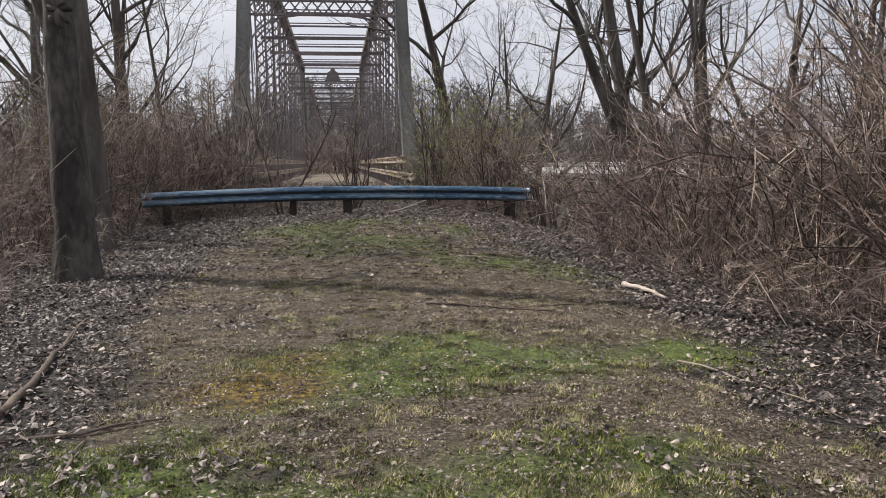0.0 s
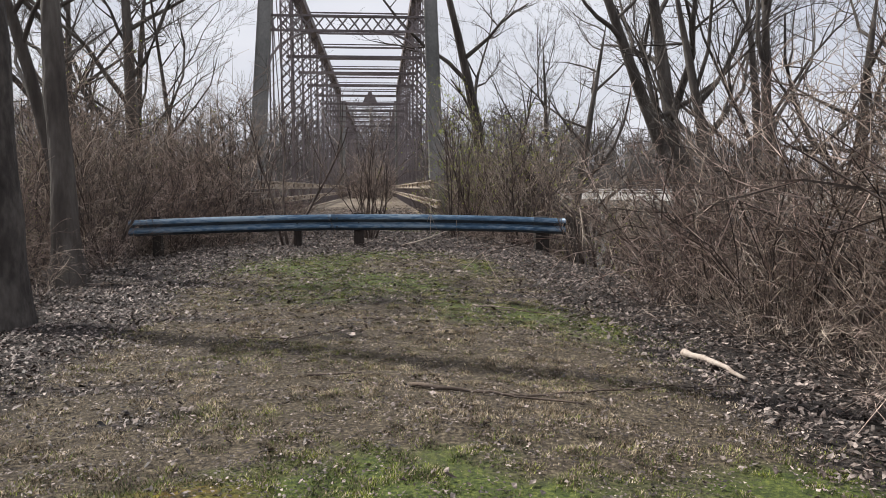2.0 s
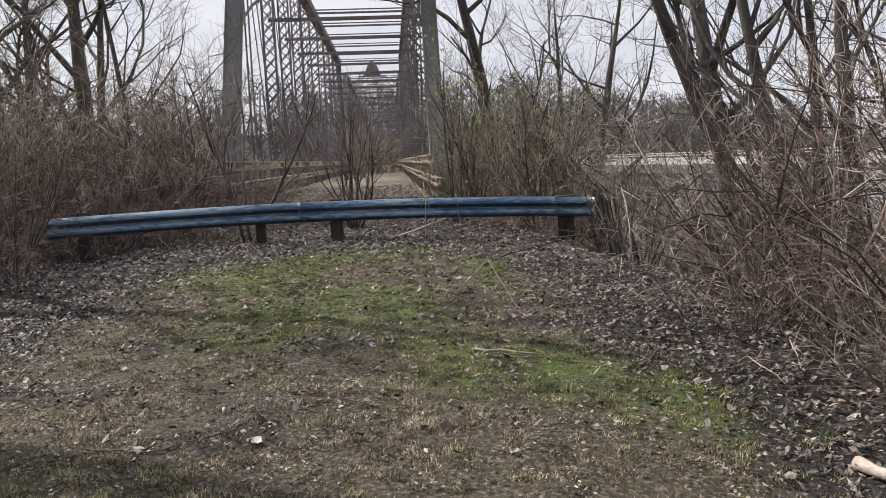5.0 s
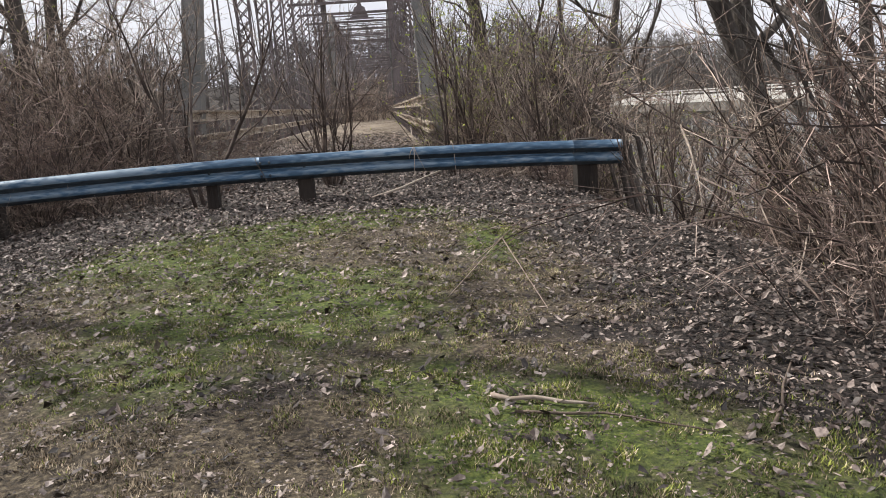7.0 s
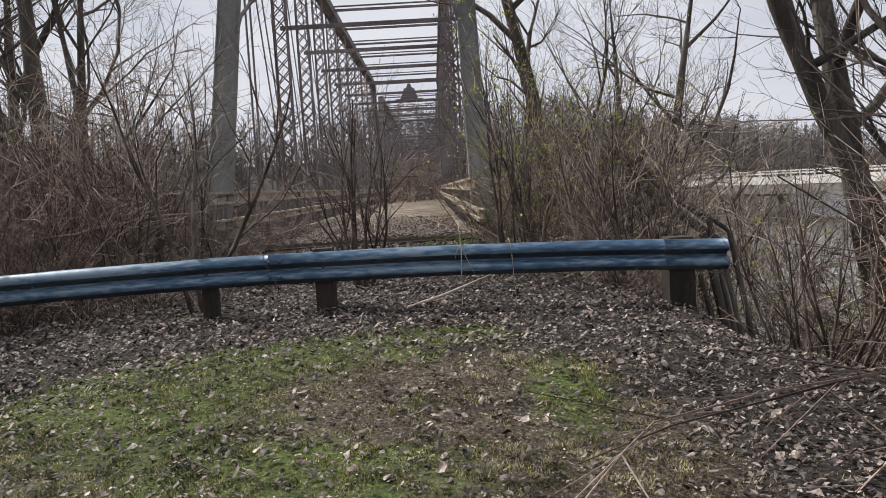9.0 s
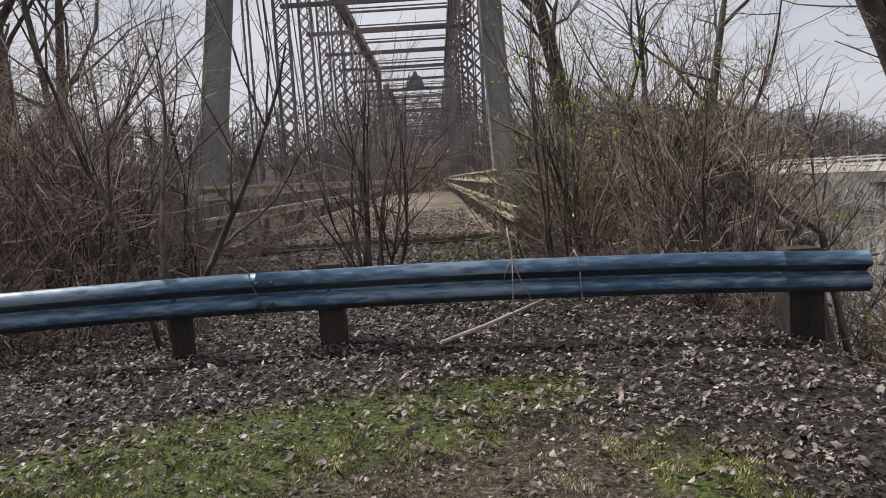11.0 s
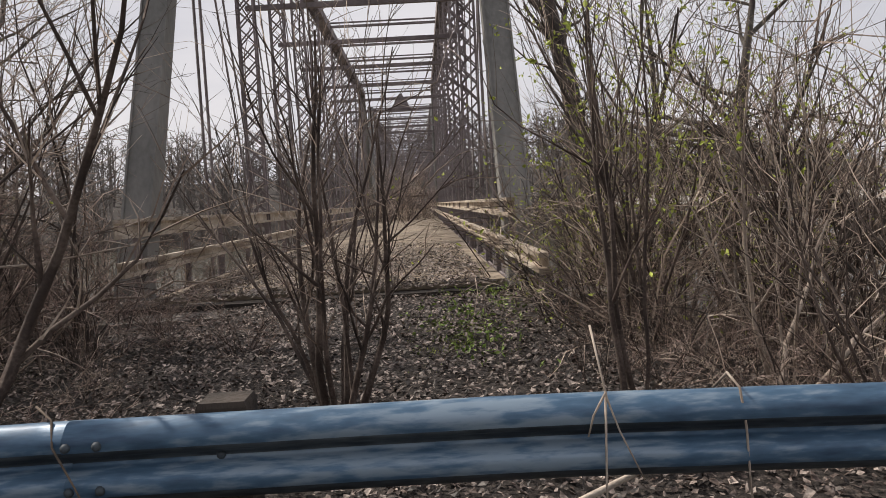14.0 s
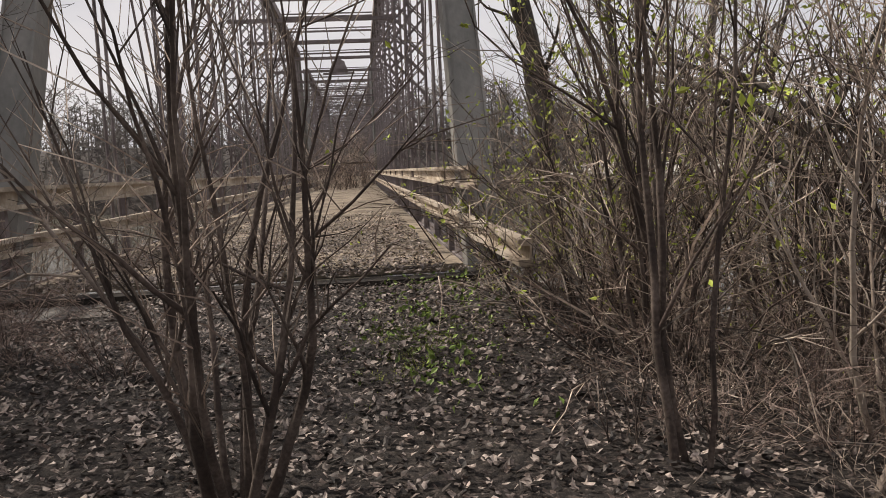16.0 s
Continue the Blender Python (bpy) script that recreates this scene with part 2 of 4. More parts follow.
def smooth(a, b, x):
    t = min(1.0, max(0.0, (x - a) / (b - a)))
    return t * t * (3 - 2 * t)


def height(x, y):
    """Crowned causeway that ends at the abutment, with banks down to the river and far woods beyond."""
    along = -0.33 + 0.013 * max(-30, min(y, 12)) + 0.17 * smooth(12, 17.5, y) + 0.14 * smooth(18, 24, y)
    c = x - 0.7
    crown = -0.012 * c * c if abs(c) < 4 else -0.192 - 0.06 * (abs(c) - 4)
    z = along + crown
    left = smooth(-5.0, -14.0, x) if x < 0 else 0
    reach = 4.6 + 2.4 * smooth(13, 3, y) - 0.55 * smooth(14.0, 16.0, y) if x > 0 else 0
    right = smooth(reach, reach + 6.5 - 3.0 * smooth(14.0, 16.0, y), x) if x > 0 else 0
    drop = max(left * (0.45 + 0.55 * smooth(-10, 20, y)), right * (0.2 + 0.8 * smooth(9.5, 15.5, y)))
    front = smooth(24.6, 28.5, y)
    drop = max(drop, front)
    z += -6.6 * drop
    bend = 1.2 * max(0, x - 40)
    far = smooth(176, 200, y - bend + 0.05 * abs(x))
    z = z * (1 - far) + far * (1.0 + 0.10 * max(0, min(y - bend, 300) - 190) + 4.5 * noise.noise((x * 0.015, y * 0.012, 0)))
    side = smooth(120, 260, -x - 0.35 * max(0, y))
    if y < 150:
        z = max(z, z * (1 - side) + side * 3.0)
    z += 0.05 * noise.noise((x * 0.7, y * 0.7, 3.1)) + 0.018 * noise.noise((x * 3.1, y * 3.1, 7.7)) if y < 40 and abs(x) < 30 else 0
    return z


def axis_steps(spans):
    out = []
    for a, b, n in spans:
        out += [a + (b - a) * i / n for i in range(n)]
    return out + [spans[-1][1]]


def blob(x, y, cx, cy, rx, ry):
    d = ((x - cx) / rx) ** 2 + ((y - cy) / ry) ** 2
    return math.exp(-d * 1.2)


GREENS = ((0.45, 5.3, 1.1, 0.9, 1), (1.7, 5.4, 1.1, 0.6, 0.8), (3.0, 5.5, 0.5, 0.5, 0.9), (2.2, 10.4, 0.9, 0.8, 0.9), (0.65, 15.5, 1.3, 0.7, 1.0),
          (-0.5, 15.0, 1.1, 0.8, 0.9), (2.45, 14.4, 0.35, 0.9, 1.1), (1.9, 16.2, 0.35, 0.4, 0.8), (-0.4, 14.2, 1.4, 0.7, 0.7), (1.7, 16.0, 0.6, 0.25, 0.8),
          (-0.8, 3.8, 0.8, 0.6, 0.7), (1.3, 3.4, 1.6, 0.7, 0.65), (0.0, 2.6, 1.5, 0.7, 0.6), (1.6, 22.0, 0.6, 1.3, 0.35), (0.2, 8.4, 0.9, 0.5, 0.4), (3.0, 9.4, 0.6, 0.9, 0.7), (0.7, 13.0, 1.6, 0.9, 0.95), (0.2, 11.6, 1.3, 0.8, 0.7), (1.3, 12.2, 0.8, 0.6, 0.5))


def cover(x, y):
    edge = 0.25 * noise.noise((x * 0.6, y * 0.6, 1.0)) + 0.12 * noise.noise((x * 2.1, y * 2.1, 5.0))
    narrow = smooth(13.5, 17.0, y)
    dl = (x + 1.45 - 0.9 * narrow - 0.45 * smooth(7.5, 5.2, y) + edge) / 0.55
    dr = (3.05 - 0.7 * narrow - x + edge) / 0.6
    turf = min(1, max(0, 0.5 + dl * 0.5)) * min(1, max(0, 0.5 + dr * 0.5)) * smooth(16.1, 14.7, y + edge)
    g = sum(w * blob(x, y, a, b, c, d) for a, b, c, d, w in GREENS) + 0.55 * max(0, noise.noise((x * 0.9, y * 1.4, 8.0)) + 0.25 * noise.noise((x * 3.1, y * 3.1, 4.0))) * turf
    turf *= 1 - 0.55 * smooth(0.12, 0.42, noise.noise((x * 0.8, y * 1.5, 31.0)))
    s = blob(x, y, -0.15, 5.0, 0.75, 0.7) + 0.5 * blob(x, y, 0.1, 5.7, 0.5, 0.25)
    return turf, min(1, g) * 0.8, min(1, s) * 0.78


xs = axis_steps([(-900, -260, 8), (-260, -60, 16), (-60, -14, 23), (-14, -4, 30), (-4, 6, 100), (6, 16, 30), (16, 60, 22), (60, 260, 30), (260, 900, 10)])
ys = axis_steps([(-160, -30, 8), (-30, -2, 14), (-2, 24, 240), (24, 32, 30), (32, 60, 10), (60, 170, 12), (170, 230, 18), (230, 470, 30), (470, 900, 10)])
gv = [(x, y, height(x, y)) for y in ys for x in xs]
gf = [(j * len(xs) + i, j * len(xs) + i + 1, (j + 1) * len(xs) + i + 1, (j + 1) * len(xs) + i) for j in range(len(ys) - 1) for i in range(len(xs) - 1)]
ground_mesh = mesh_of("ground", gv, gf, M_GROUND, True)
layer = ground_mesh.color_attributes.new("cover", "FLOAT_COLOR", "POINT")
layer.data.foreach_set("color", [c for x, y, z in gv for c in (*cover(x, y), 1.0)])
ground = tagged(new("ground", ground_mesh), "grassy leaf-strewn causeway with dry turf, moss and banks", "ground", kind="structure")

water = tagged(new("water", mesh_of("water", [(-900, -160, RIVER), (900, -160, RIVER), (900, 900, RIVER), (-900, 900, RIVER)], [(0, 1, 2, 3)], M_WATER)),
               "broad muddy river reflecting a pale sky", "river", kind="structure")


# ---------------------------------------------------------------- truss bridge
XL, XR, Y0, PANEL, COUNT = -2.75, 2.65, 25.3, 4.4, 12
TOP, LOW, SWAY, DECK = 9.8, 0.05, 6.35, 0.22
MID = (XL + XR) / 2


def laced(a, b, width, depth, pitch, cross=True):
    """A built-up member in a plane x = constant: two angle pairs with crossing lacing bars on both faces."""
    g = Build()
    a, b = Vector(a), Vector(b)
    d = (b - a).normalized()
    s = Vector((1, 0, 0))
    side = d.cross(s).normalized()
    for q in (-1, 1):
        for r in (-1, 1):
            o = s * (q * width / 2) + side * (r * depth / 2)
            g.bar(a + o, b + o, 0.045, 0.045, side)
    n = max(1, round((b - a).length / pitch))
    for i in range(n):
        p0, p1 = a + (b - a) * (i / n), a + (b - a) * ((i + 1) / n)
        for r in (-1, 1):
            o = side * (r * depth / 2)
            g.bar(p0 + s * (-width / 2) + o, p1 + s * (width / 2) + o, 0.012, 0.036, side)
            if cross:
                g.bar(p0 + s * (width / 2) + o * 1.08, p1 + s * (-width / 2) + o * 1.08, 0.012, 0.036, side)
    return g


def span(y0):
    br = thing("truss_bridge", "rusted grey through-truss road bridge with laced posts", "bridge", (0, y0, 0), "bridge spans")
    end = COUNT * PANEL
    for x in (XL, XR):
        for ya, yb in ((0, PANEL), (end, end - PANEL)):
            g = Build()
            a, b = Vector((x, ya, LOW)), Vector((x, yb, TOP))
            g.bar(a, b, 0.36, 0.34)
            part("end_post", g.mesh("end_post", M_POST), br, "broad grey riveted box end post")
            for q in (-0.195, 0.195):
                g = Build()
                g.bar(a + Vector((q, 0, 0)), b + Vector((q, 0, 0)), 0.03, 0.42)
                part("side_plate", g.mesh("side_plate", M_POST), br)
        g = Build()
        g.bar((x, PANEL - 0.2, TOP), (x, end - PANEL + 0.2, TOP), 0.40, 0.30)
        part("top_chord", g.mesh("top_chord", M_STEEL), br)
        for q in (-0.22, 0.22):
            g = Build()
            g.bar((x + q, PANEL - 0.2, TOP), (x + q, end - PANEL + 0.2, TOP), 0.03, 0.38)
            part("chord_plate", g.mesh("chord_plate", M_STEEL), br)
        g = Build()
        for q in (-0.12, 0.12):
            g.bar((x + q, -0.3, LOW), (x + q, end + 0.3, LOW), 0.04, 0.18)
        part("bottom_chord", g.mesh("bottom_chord", M_STEEL), br)
        post = laced((x, 0, LOW), (x, 0, TOP - 0.15), 0.40, 0.24, 0.42).mesh("laced_post", M_STEEL)
        for i in range(2, COUNT - 1):
            part("laced_post", post, br, m=Matrix.Translation((0, i * PANEL, 0)))
        g = Build()
        for q in (-0.06, 0.06):
            g.tube([(x + q, 0, LOW), (x + q, 0, TOP)], [0.03, 0.03], 5)
        rod = g.mesh("hip_hanger", M_STEEL)
        for i in (1, COUNT - 1):
            part("hip_hanger", rod, br, m=Matrix.Translation((0, i * PANEL, 0)))
        for i in range(1, COUNT - 1):
            up = i < COUNT / 2
            a, b = ((x, i * PANEL, TOP), (x, (i + 1) * PANEL, LOW)) if up else ((x, i * PANEL, LOW), (x, (i + 1) * PANEL, TOP))
            g = Build()
            for q in (-0.08, 0.08):
                g.bar((a[0] + q, a[1], a[2]), (b[0] + q, b[1], b[2]), 0.025, 0.09)
            part("diagonal", g.mesh("diagonal", M_STEEL), br)
    for i in range(1, COUNT):
        y = i * PANEL
        g = Build()
        g.bar((XL, y, TOP + 0.02), (XR, y, TOP + 0.02), 0.14, 0.10, (0, 1, 0))
        g.bar((XL, y, TOP + 0.2), (XR, y, TOP + 0.2), 0.14, 0.05, (0, 1, 0))
        part("top_strut", g.mesh("top_strut", M_STEEL), br)
        if 1 < i < COUNT - 1:
            g = Build()
            g.bar((XL, y, SWAY), (XR, y, SWAY), 0.12, 0.12, (0, 1, 0))
            part("sway_strut", g.mesh("sway_strut", M_STEEL), br)
        g = Build()
        g.bar((XL, y, LOW - 0.25), (XR, y, LOW - 0.25), 0.25, 0.5, (0, 1, 0))
        part("floor_beam", g.mesh("floor_beam", M_STEEL), br)
    for flip in (0, 1):
        def at(z, x):
            y = (z - LOW) / (TOP - LOW) * PANEL
            return (x, end - y if flip else y, z)
        g = Build()
        zl, zh = 6.2, 6.72
        for z in (zl, zh):
            g.bar(at(z, XL), at(z, XR), 0.10, 0.07, (0, 1, 0))
        n = 14
        for k in range(n):
            xa, xb = XL + (XR - XL) * k / n, XL + (XR - XL) * (k + 1) / n
            g.bar(at(zl, xa), at(zh, xb), 0.012, 0.05, (0, 1, 0))
            g.bar(at(zh, xa), at(zl, xb), 0.012, 0.05, (0, 1, 0))
        for sx, dx in ((XL, 1), (XR, -1)):
            arc = [at(zl - 1.25 * (1 - math.sin(w)), sx + dx * (0.2 + 1.7 * (1 - math.cos(w)))) for w in (0, 0.3, 0.6, 0.9, 1.2, 1.57)]
            for p, q in zip(arc, arc[1:]):
                g.bar(p, q, 0.10, 0.06, (0, 1, 0))
        part("portal_bracing", g.mesh("portal_bracing", M_STEEL), br, "latticed portal strut with curved brackets")
    g = Build()
    n = round(end / 0.3)
    for k in range(n):
        g.bar((XL + 0.25, (k + 0.5) * 0.3, DECK - 0.04), (XR - 0.25, (k + 0.5) * 0.3, DECK - 0.04 + random.uniform(-0.006, 0.006)), 0.285, 0.08, (0, 1, 0))
    part("deck", g.mesh("deck", M_DECK), br, "sandy brown timber plank deck")["kind"] = "stuff"
    for x, s in ((XR - 0.22, -1), (XL + 0.22, 1)):
        for z in (0.62, 1.12):
            g = Build()
            ya = -3.4 if z < 1 and s < 0 else -0.9
            tall = 0.15 if z < 1 else 0.2
            for q, h in ((0, 0.03), (tall, 0.03)):
                g.bar((x, ya, z + q), (x, end, z + q), 0.10, h + 0.02)
            g.bar((x - s * 0.04, ya, z + tall / 2), (x - s * 0.04, end, z + tall / 2), 0.012, tall)
            part("rail", g.mesh("rail", M_RAILTAN), br, "weathered tan channel rail")
        g = Build()
        g.bar((x - s * 0.09, 0, -0.1), (x - s * 0.09, 0, 1.34), 0.08, 0.08)
        me = g.mesh("rail_post", M_STEEL)
        for k in range(int(end / 2.2)):
            part("rail_post", me, br, m=Matrix.Translation((0, k * 2.2, 0)))
    return br


bridge = span(Y0)
GAP = COUNT * PANEL + 0.8
for k in (1, 2):
    copy_thing(bridge, pose(0, Y0 + GAP * k, 0))

# peaked crest on the second span's portal
crest = thing("portal_crest", "dark peaked metal crest plate over the bridge portal", "bridge crest", (MID, Y0 + GAP + PANEL, TOP - 0.28))
g = Build()
outline = [(0.8 * a, 0.85 * b) for a, b in [(-1.1, 0), (-0.95, 0.35), (-0.72, 0.85), (-0.62, 1.2), (-0.3, 1.35), (-0.18, 1.75), (0.18, 1.75), (0.3, 1.35), (0.62, 1.2), (0.72, 0.85), (0.95, 0.35), (1.0, 0)]]
nn = len(outline)
g.v = [Vector((x, -0.04, z)) for x, z in outline] + [Vector((x, 0.04, z)) for x, z in outline]
g.f = [tuple(range(nn)), tuple(range(2 * nn - 1, nn - 1, -1))] + [(i, nn + i, nn + (i + 1) % nn, (i + 1) % nn) for i in range(nn)]
part("crest_plate", g.mesh("crest_plate", M_STEEL), crest)
g = Build()
g.bar((-1.3, -0.06, 0.02), (1.3, -0.06, 0.02), 0.12, 0.16, (0, 1, 0))
part("crest_base", g.mesh("crest_base", M_STEEL), crest)

# abutment and piers
g = Build()
g.bar((MID, 24.35, -3.0), (MID, 24.35, 0.10), 7.4, 1.0)
abutment = tagged(new("abutment", g.mesh("abutment", M_CONC)), "stained concrete bridge abutment at the river bank", "abutment", kind="structure")
g = Build()
g.bar((XL + 0.1, 24.78, 0.05), (XR - 0.1, 24.78, 0.05), 0.3, 0.24, (0, 1, 0))
part("end_timber", g.mesh("end_timber", M_TIMBER), abutment, "dark timber beam at the deck's end")
for k in (1, 2, 3):
    y = Y0 + GAP * k - 0.4
    g = Build()
    g.tube([(MID, y, -7.5), (MID, y, -0.9)], [3.6, 3.3], 16)
    g.v = [Vector((p.x, y + (p.y - y) * 0.32, p.z)) for p in g.v]
    g.bar((MID - 3.6, y, -0.75), (MID + 3.6, y, -0.75), 1.8, 0.4, (0, 1, 0))
    tagged(new("bridge_pier", g.mesh("bridge_pier", M_CONC)), "concrete river pier under the truss bridge", "bridge pier", "bridge piers")


# ---------------------------------------------------------------- concrete road bridge upstream
def road_bridge():
    ob = thing("road_bridge", "pale concrete road bridge with a railed parapet across the river", "bridge", (42.5, 180, 0))
    far, near = Vector((0, 0, 0)), Vector((46, -154, 0))
    way = (near - far).normalized()
    side = Vector((way.y, -way.x, 0))
    long = (near - far).length
    g = Build()
    g.bar(far - Vector((0, 0, 1.9)), near - Vector((0, 0, 1.9)), 10.4, 1.5, side)
    # The girder's shade is put in by giving it the darker concrete colour.
    part("girder", g.mesh("girder", M_CONC), ob, "shaded concrete deck girder")
    for q in (-5.1, 5.1):
        g = Build()
        o = side * q
        g.bar(far + o - Vector((0, 0, 0.72)), near + o - Vector((0, 0, 0.72)), 0.34, 1.05, side)
        part("parapet", g.mesh("parapet", M_PARAPET), ob, "pale weathered concrete parapet")
        for z in (0.32, 0.72):
            g = Build()
            g.bar(far + o + Vector((0, 0, z)), near + o + Vector((0, 0, z)), 0.12, 0.14, side)
            part("rail", g.mesh("rail", M_PARAPET), ob, "pale metal bridge rail")
        g = Build()
        g.bar((0, 0, -0.2), (0, 0, 0.8), 0.16, 0.2)
        me = g.mesh("rail_post", M_PARAPET)
        for k in range(int(long / 3.2) + 1):
            part("rail_post", me, ob, m=Matrix.Translation(far + o + way * (k * 3.2)))
    for k in range(1, 7):
        c = far + way * (long * k / 7)
        for q in (-3.2, 3.2):
            g = Build()
            p = c + side * q
            g.tube([(p.x, p.y, -8), (p.x, p.y, -3.1)], [0.55, 0.5], 12)
            part("column", g.mesh("column", M_PARAPET, True), ob, "round concrete pier column")
        g = Build()
        g.bar(c + side * -4.6 - Vector((0, 0, 2.9)), c + side * 4.6 - Vector((0, 0, 2.9)), 1.1, 0.8, way)
        part("pier_cap", g.mesh("pier_cap", M_PARAPET), ob)
    return ob


road_bridge()


# ---------------------------------------------------------------- guardrail
RAIL_Y, RAIL_TOP, RAIL_A, RAIL_B = 17.38, 0.60, -3.78, 4.56
guard = thing("guardrail", "blue-grey galvanised W-beam guardrail across the closed road", "guardrail", (0, RAIL_Y, 0))
PROFILE = [(-0.000, 0.310), (-0.020, 0.308), (-0.038, 0.300), (-0.078, 0.262), (-0.083, 0.245), (-0.083, 0.215), (-0.076, 0.200), (-0.012, 0.172), (-0.004, 0.155),
           (-0.012, 0.138), (-0.076, 0.110), (-0.083, 0.095), (-0.083, 0.065), (-0.078, 0.048), (-0.038, 0.010), (-0.020, 0.002), (0.000, 0.000)]


def tilt(x):
    """The rail sags towards both ends."""
    return 0.09 * math.sin((x + 3.8) / 8.4 * math.pi) - 0.085


def bend(x):
    """Both ends curve a little towards the road."""
    return -0.007 * (x - 0.5) ** 2


def w_beam(xa, xb, lift, proud):
    v, f, n = [], [], max(2, round((xb - xa) / 0.25))
    back = [(y + 0.006, z) for y, z in reversed(PROFILE)]
    ring = PROFILE + back
    for i in range(n + 1):
        x = xa + (xb - xa) * i / n
        sag = 0.012 * noise.noise((x * 0.8, 1, 2)) + 0.0025 * noise.noise((x * 5, 4, 2))
        for y, z in ring:
            v.append((x, y + proud + sag + bend(x), RAIL_TOP - 0.305 + lift(x) + z + sag * 0.6))
    m = len(ring)
    for i in range(n):
        for k in range(m):
            f.append((i * m + k, i * m + (k + 1) % m, (i + 1) * m + (k + 1) % m, (i + 1) * m + k))
    f += [tuple(range(m)), tuple(n * m + k for k in reversed(range(m)))]
    me = mesh_of("rail_beam", v, f, M_GALV, True)
    # The downward faces of both ridges get their shade as a darker colour.
    me.materials.append(M_RAIL_SHADE_BOLT)
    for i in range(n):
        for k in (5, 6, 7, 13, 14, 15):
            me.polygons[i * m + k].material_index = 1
    return me


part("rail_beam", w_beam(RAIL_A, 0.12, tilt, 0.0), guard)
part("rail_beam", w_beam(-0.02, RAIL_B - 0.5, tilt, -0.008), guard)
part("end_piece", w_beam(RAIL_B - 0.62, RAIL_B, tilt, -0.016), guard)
bolt = Build()
bolt.tube([(0, -0.022, 0), (0, -0.012, 0), (0, 0.0, 0)], [0.009, 0.017, 0.019], 8)
bolt_mesh = bolt.mesh("bolt", M_RAIL_SHADE_BOLT, True)
for bx in (-0.005, 0.105):
    for bz in (0.235, 0.075):
        part("bolt", bolt_mesh, guard, m=pose(bx, -0.088 if bz in (0.235, 0.075) else -0.072, RAIL_TOP - 0.305 + bz + tilt(bx)))
for px in (-3.3, -0.66, 0.52, 4.12):
    part("bolt", bolt_mesh, guard, m=pose(px, -0.012 + bend(px), RAIL_TOP - 0.15 + tilt(px)))
for px, w, top in ((-3.3, 0.16, 0.58), (-0.66, 0.14, 0.46), (0.52, 0.19, 0.635), (4.12, 0.26, 0.55)):
    g = Build()
    zb = height(px, RAIL_Y + 0.15) - 0.3
    for q, (z, s) in enumerate(((zb, 1.02), (0.2, 1.0), (top - 0.02, 0.98), (top, 0.9))):
        for a, b in ((-1, -1), (1, -1), (1, 1), (-1, 1)):
            g.v.append(Vector((px + a * w / 2 * s, 0.11 + bend(px) + b * w / 2 * s, z)))
        if q:
            i = len(g.v) - 8
            g.f += [(i + k, i + (k + 1) % 4, i + 4 + (k + 1) % 4, i + 4 + k) for k in range(4)]
    g.f.append(tuple(len(g.v) - 4 + k for k in range(4)))
    part("post", g.mesh("post", M_TIMBER), guard, "dark creosoted timber post")


# ---------------------------------------------------------------- shrubs and trees
def shrub_meshes(seed, tall, wide, stems, branches, twigs, arch=0.0, thick=0.011):
    """Bare many-stemmed bush: woody stems, and a haze of fine twigs."""
    rng = random.Random(seed)
    a, b, tips = Build(), Build(), []
    for _ in range(stems):
        w = rng.uniform(0, 2 * math.pi)
        r0 = rng.uniform(0, 0.3) * wide
        h = tall * rng.uniform(0.5, 1.08)
        out = rng.uniform(0.0, 0.8) * wide / tall
        way = Vector((math.cos(w) * out, math.sin(w) * out, 1))
        pts = wander(rng, (math.cos(w) * r0, math.sin(w) * r0, -0.12), way, h, 5, 0.13, -arch * 0.2)
        rad = thick * rng.uniform(0.5, 1.25)
        a.tube(pts, [rad * (1 - 0.15 * i) for i in range(6)], 4, False)
        for _ in range(branches):
            i = rng.randint(0, 4)
            p = pts[i].lerp(pts[i + 1], rng.random())
            d = (pts[i + 1] - pts[i]).normalized() + Vector((rng.gauss(0, 0.65), rng.gauss(0, 0.65), rng.gauss(0.05, 0.4)))
            bp = wander(rng, p, d, h * rng.uniform(0.16, 0.42), 3, 0.22, -arch * 0.2)
            br = max(0.003, rad * 0.5)
            b.tube(bp, [br, br * 0.85, br * 0.65, br * 0.4], 3, False)
            for _ in range(twigs):
                j = rng.randint(0, 2)
                q = bp[j].lerp(bp[j + 1], rng.random())
                d2 = (bp[j + 1] - bp[j]).normalized() + Vector((rng.gauss(0, 0.8), rng.gauss(0, 0.8), rng.gauss(0.05, 0.6)))
                e = q + d2.normalized() * (h * rng.uniform(0.05, 0.17))
                tr = max(0.0022, br * 0.55)
                b.tube([q, e], [tr, tr * 0.6], 3, False)
                tips.append(e)
    return a, b, tips


def leaf_mesh(points, rng, size, material, name="young_leaves", most=3):
    v, f = [], []
    for p in points:
        for _ in range(rng.randint(1, most)):
            o = Vector(p) + Vector((rng.gauss(0, 0.02), rng.gauss(0, 0.02), rng.gauss(0, 0.02)))
            d = Vector((rng.gauss(0, 1), rng.gauss(0, 1), rng.gauss(0.4, 1))).normalized()
            s = d.cross(Vector((rng.gauss(0, 1), rng.gauss(0, 1), rng.gauss(0, 1)))).normalized()
            k = size * rng.uniform(0.5, 1.3)
            i = len(v)
            up = d.cross(s) * (k * 0.12)
            v += [o, o + d * k * 0.5 + s * k * 0.26 + up, o + d * k, o + d * k * 0.5 - s * k * 0.26 + up]
            f += [(i, i + 1, i + 2), (i, i + 2, i + 3)]
    return mesh_of(name, v, f, material)


SHRUBS = {}


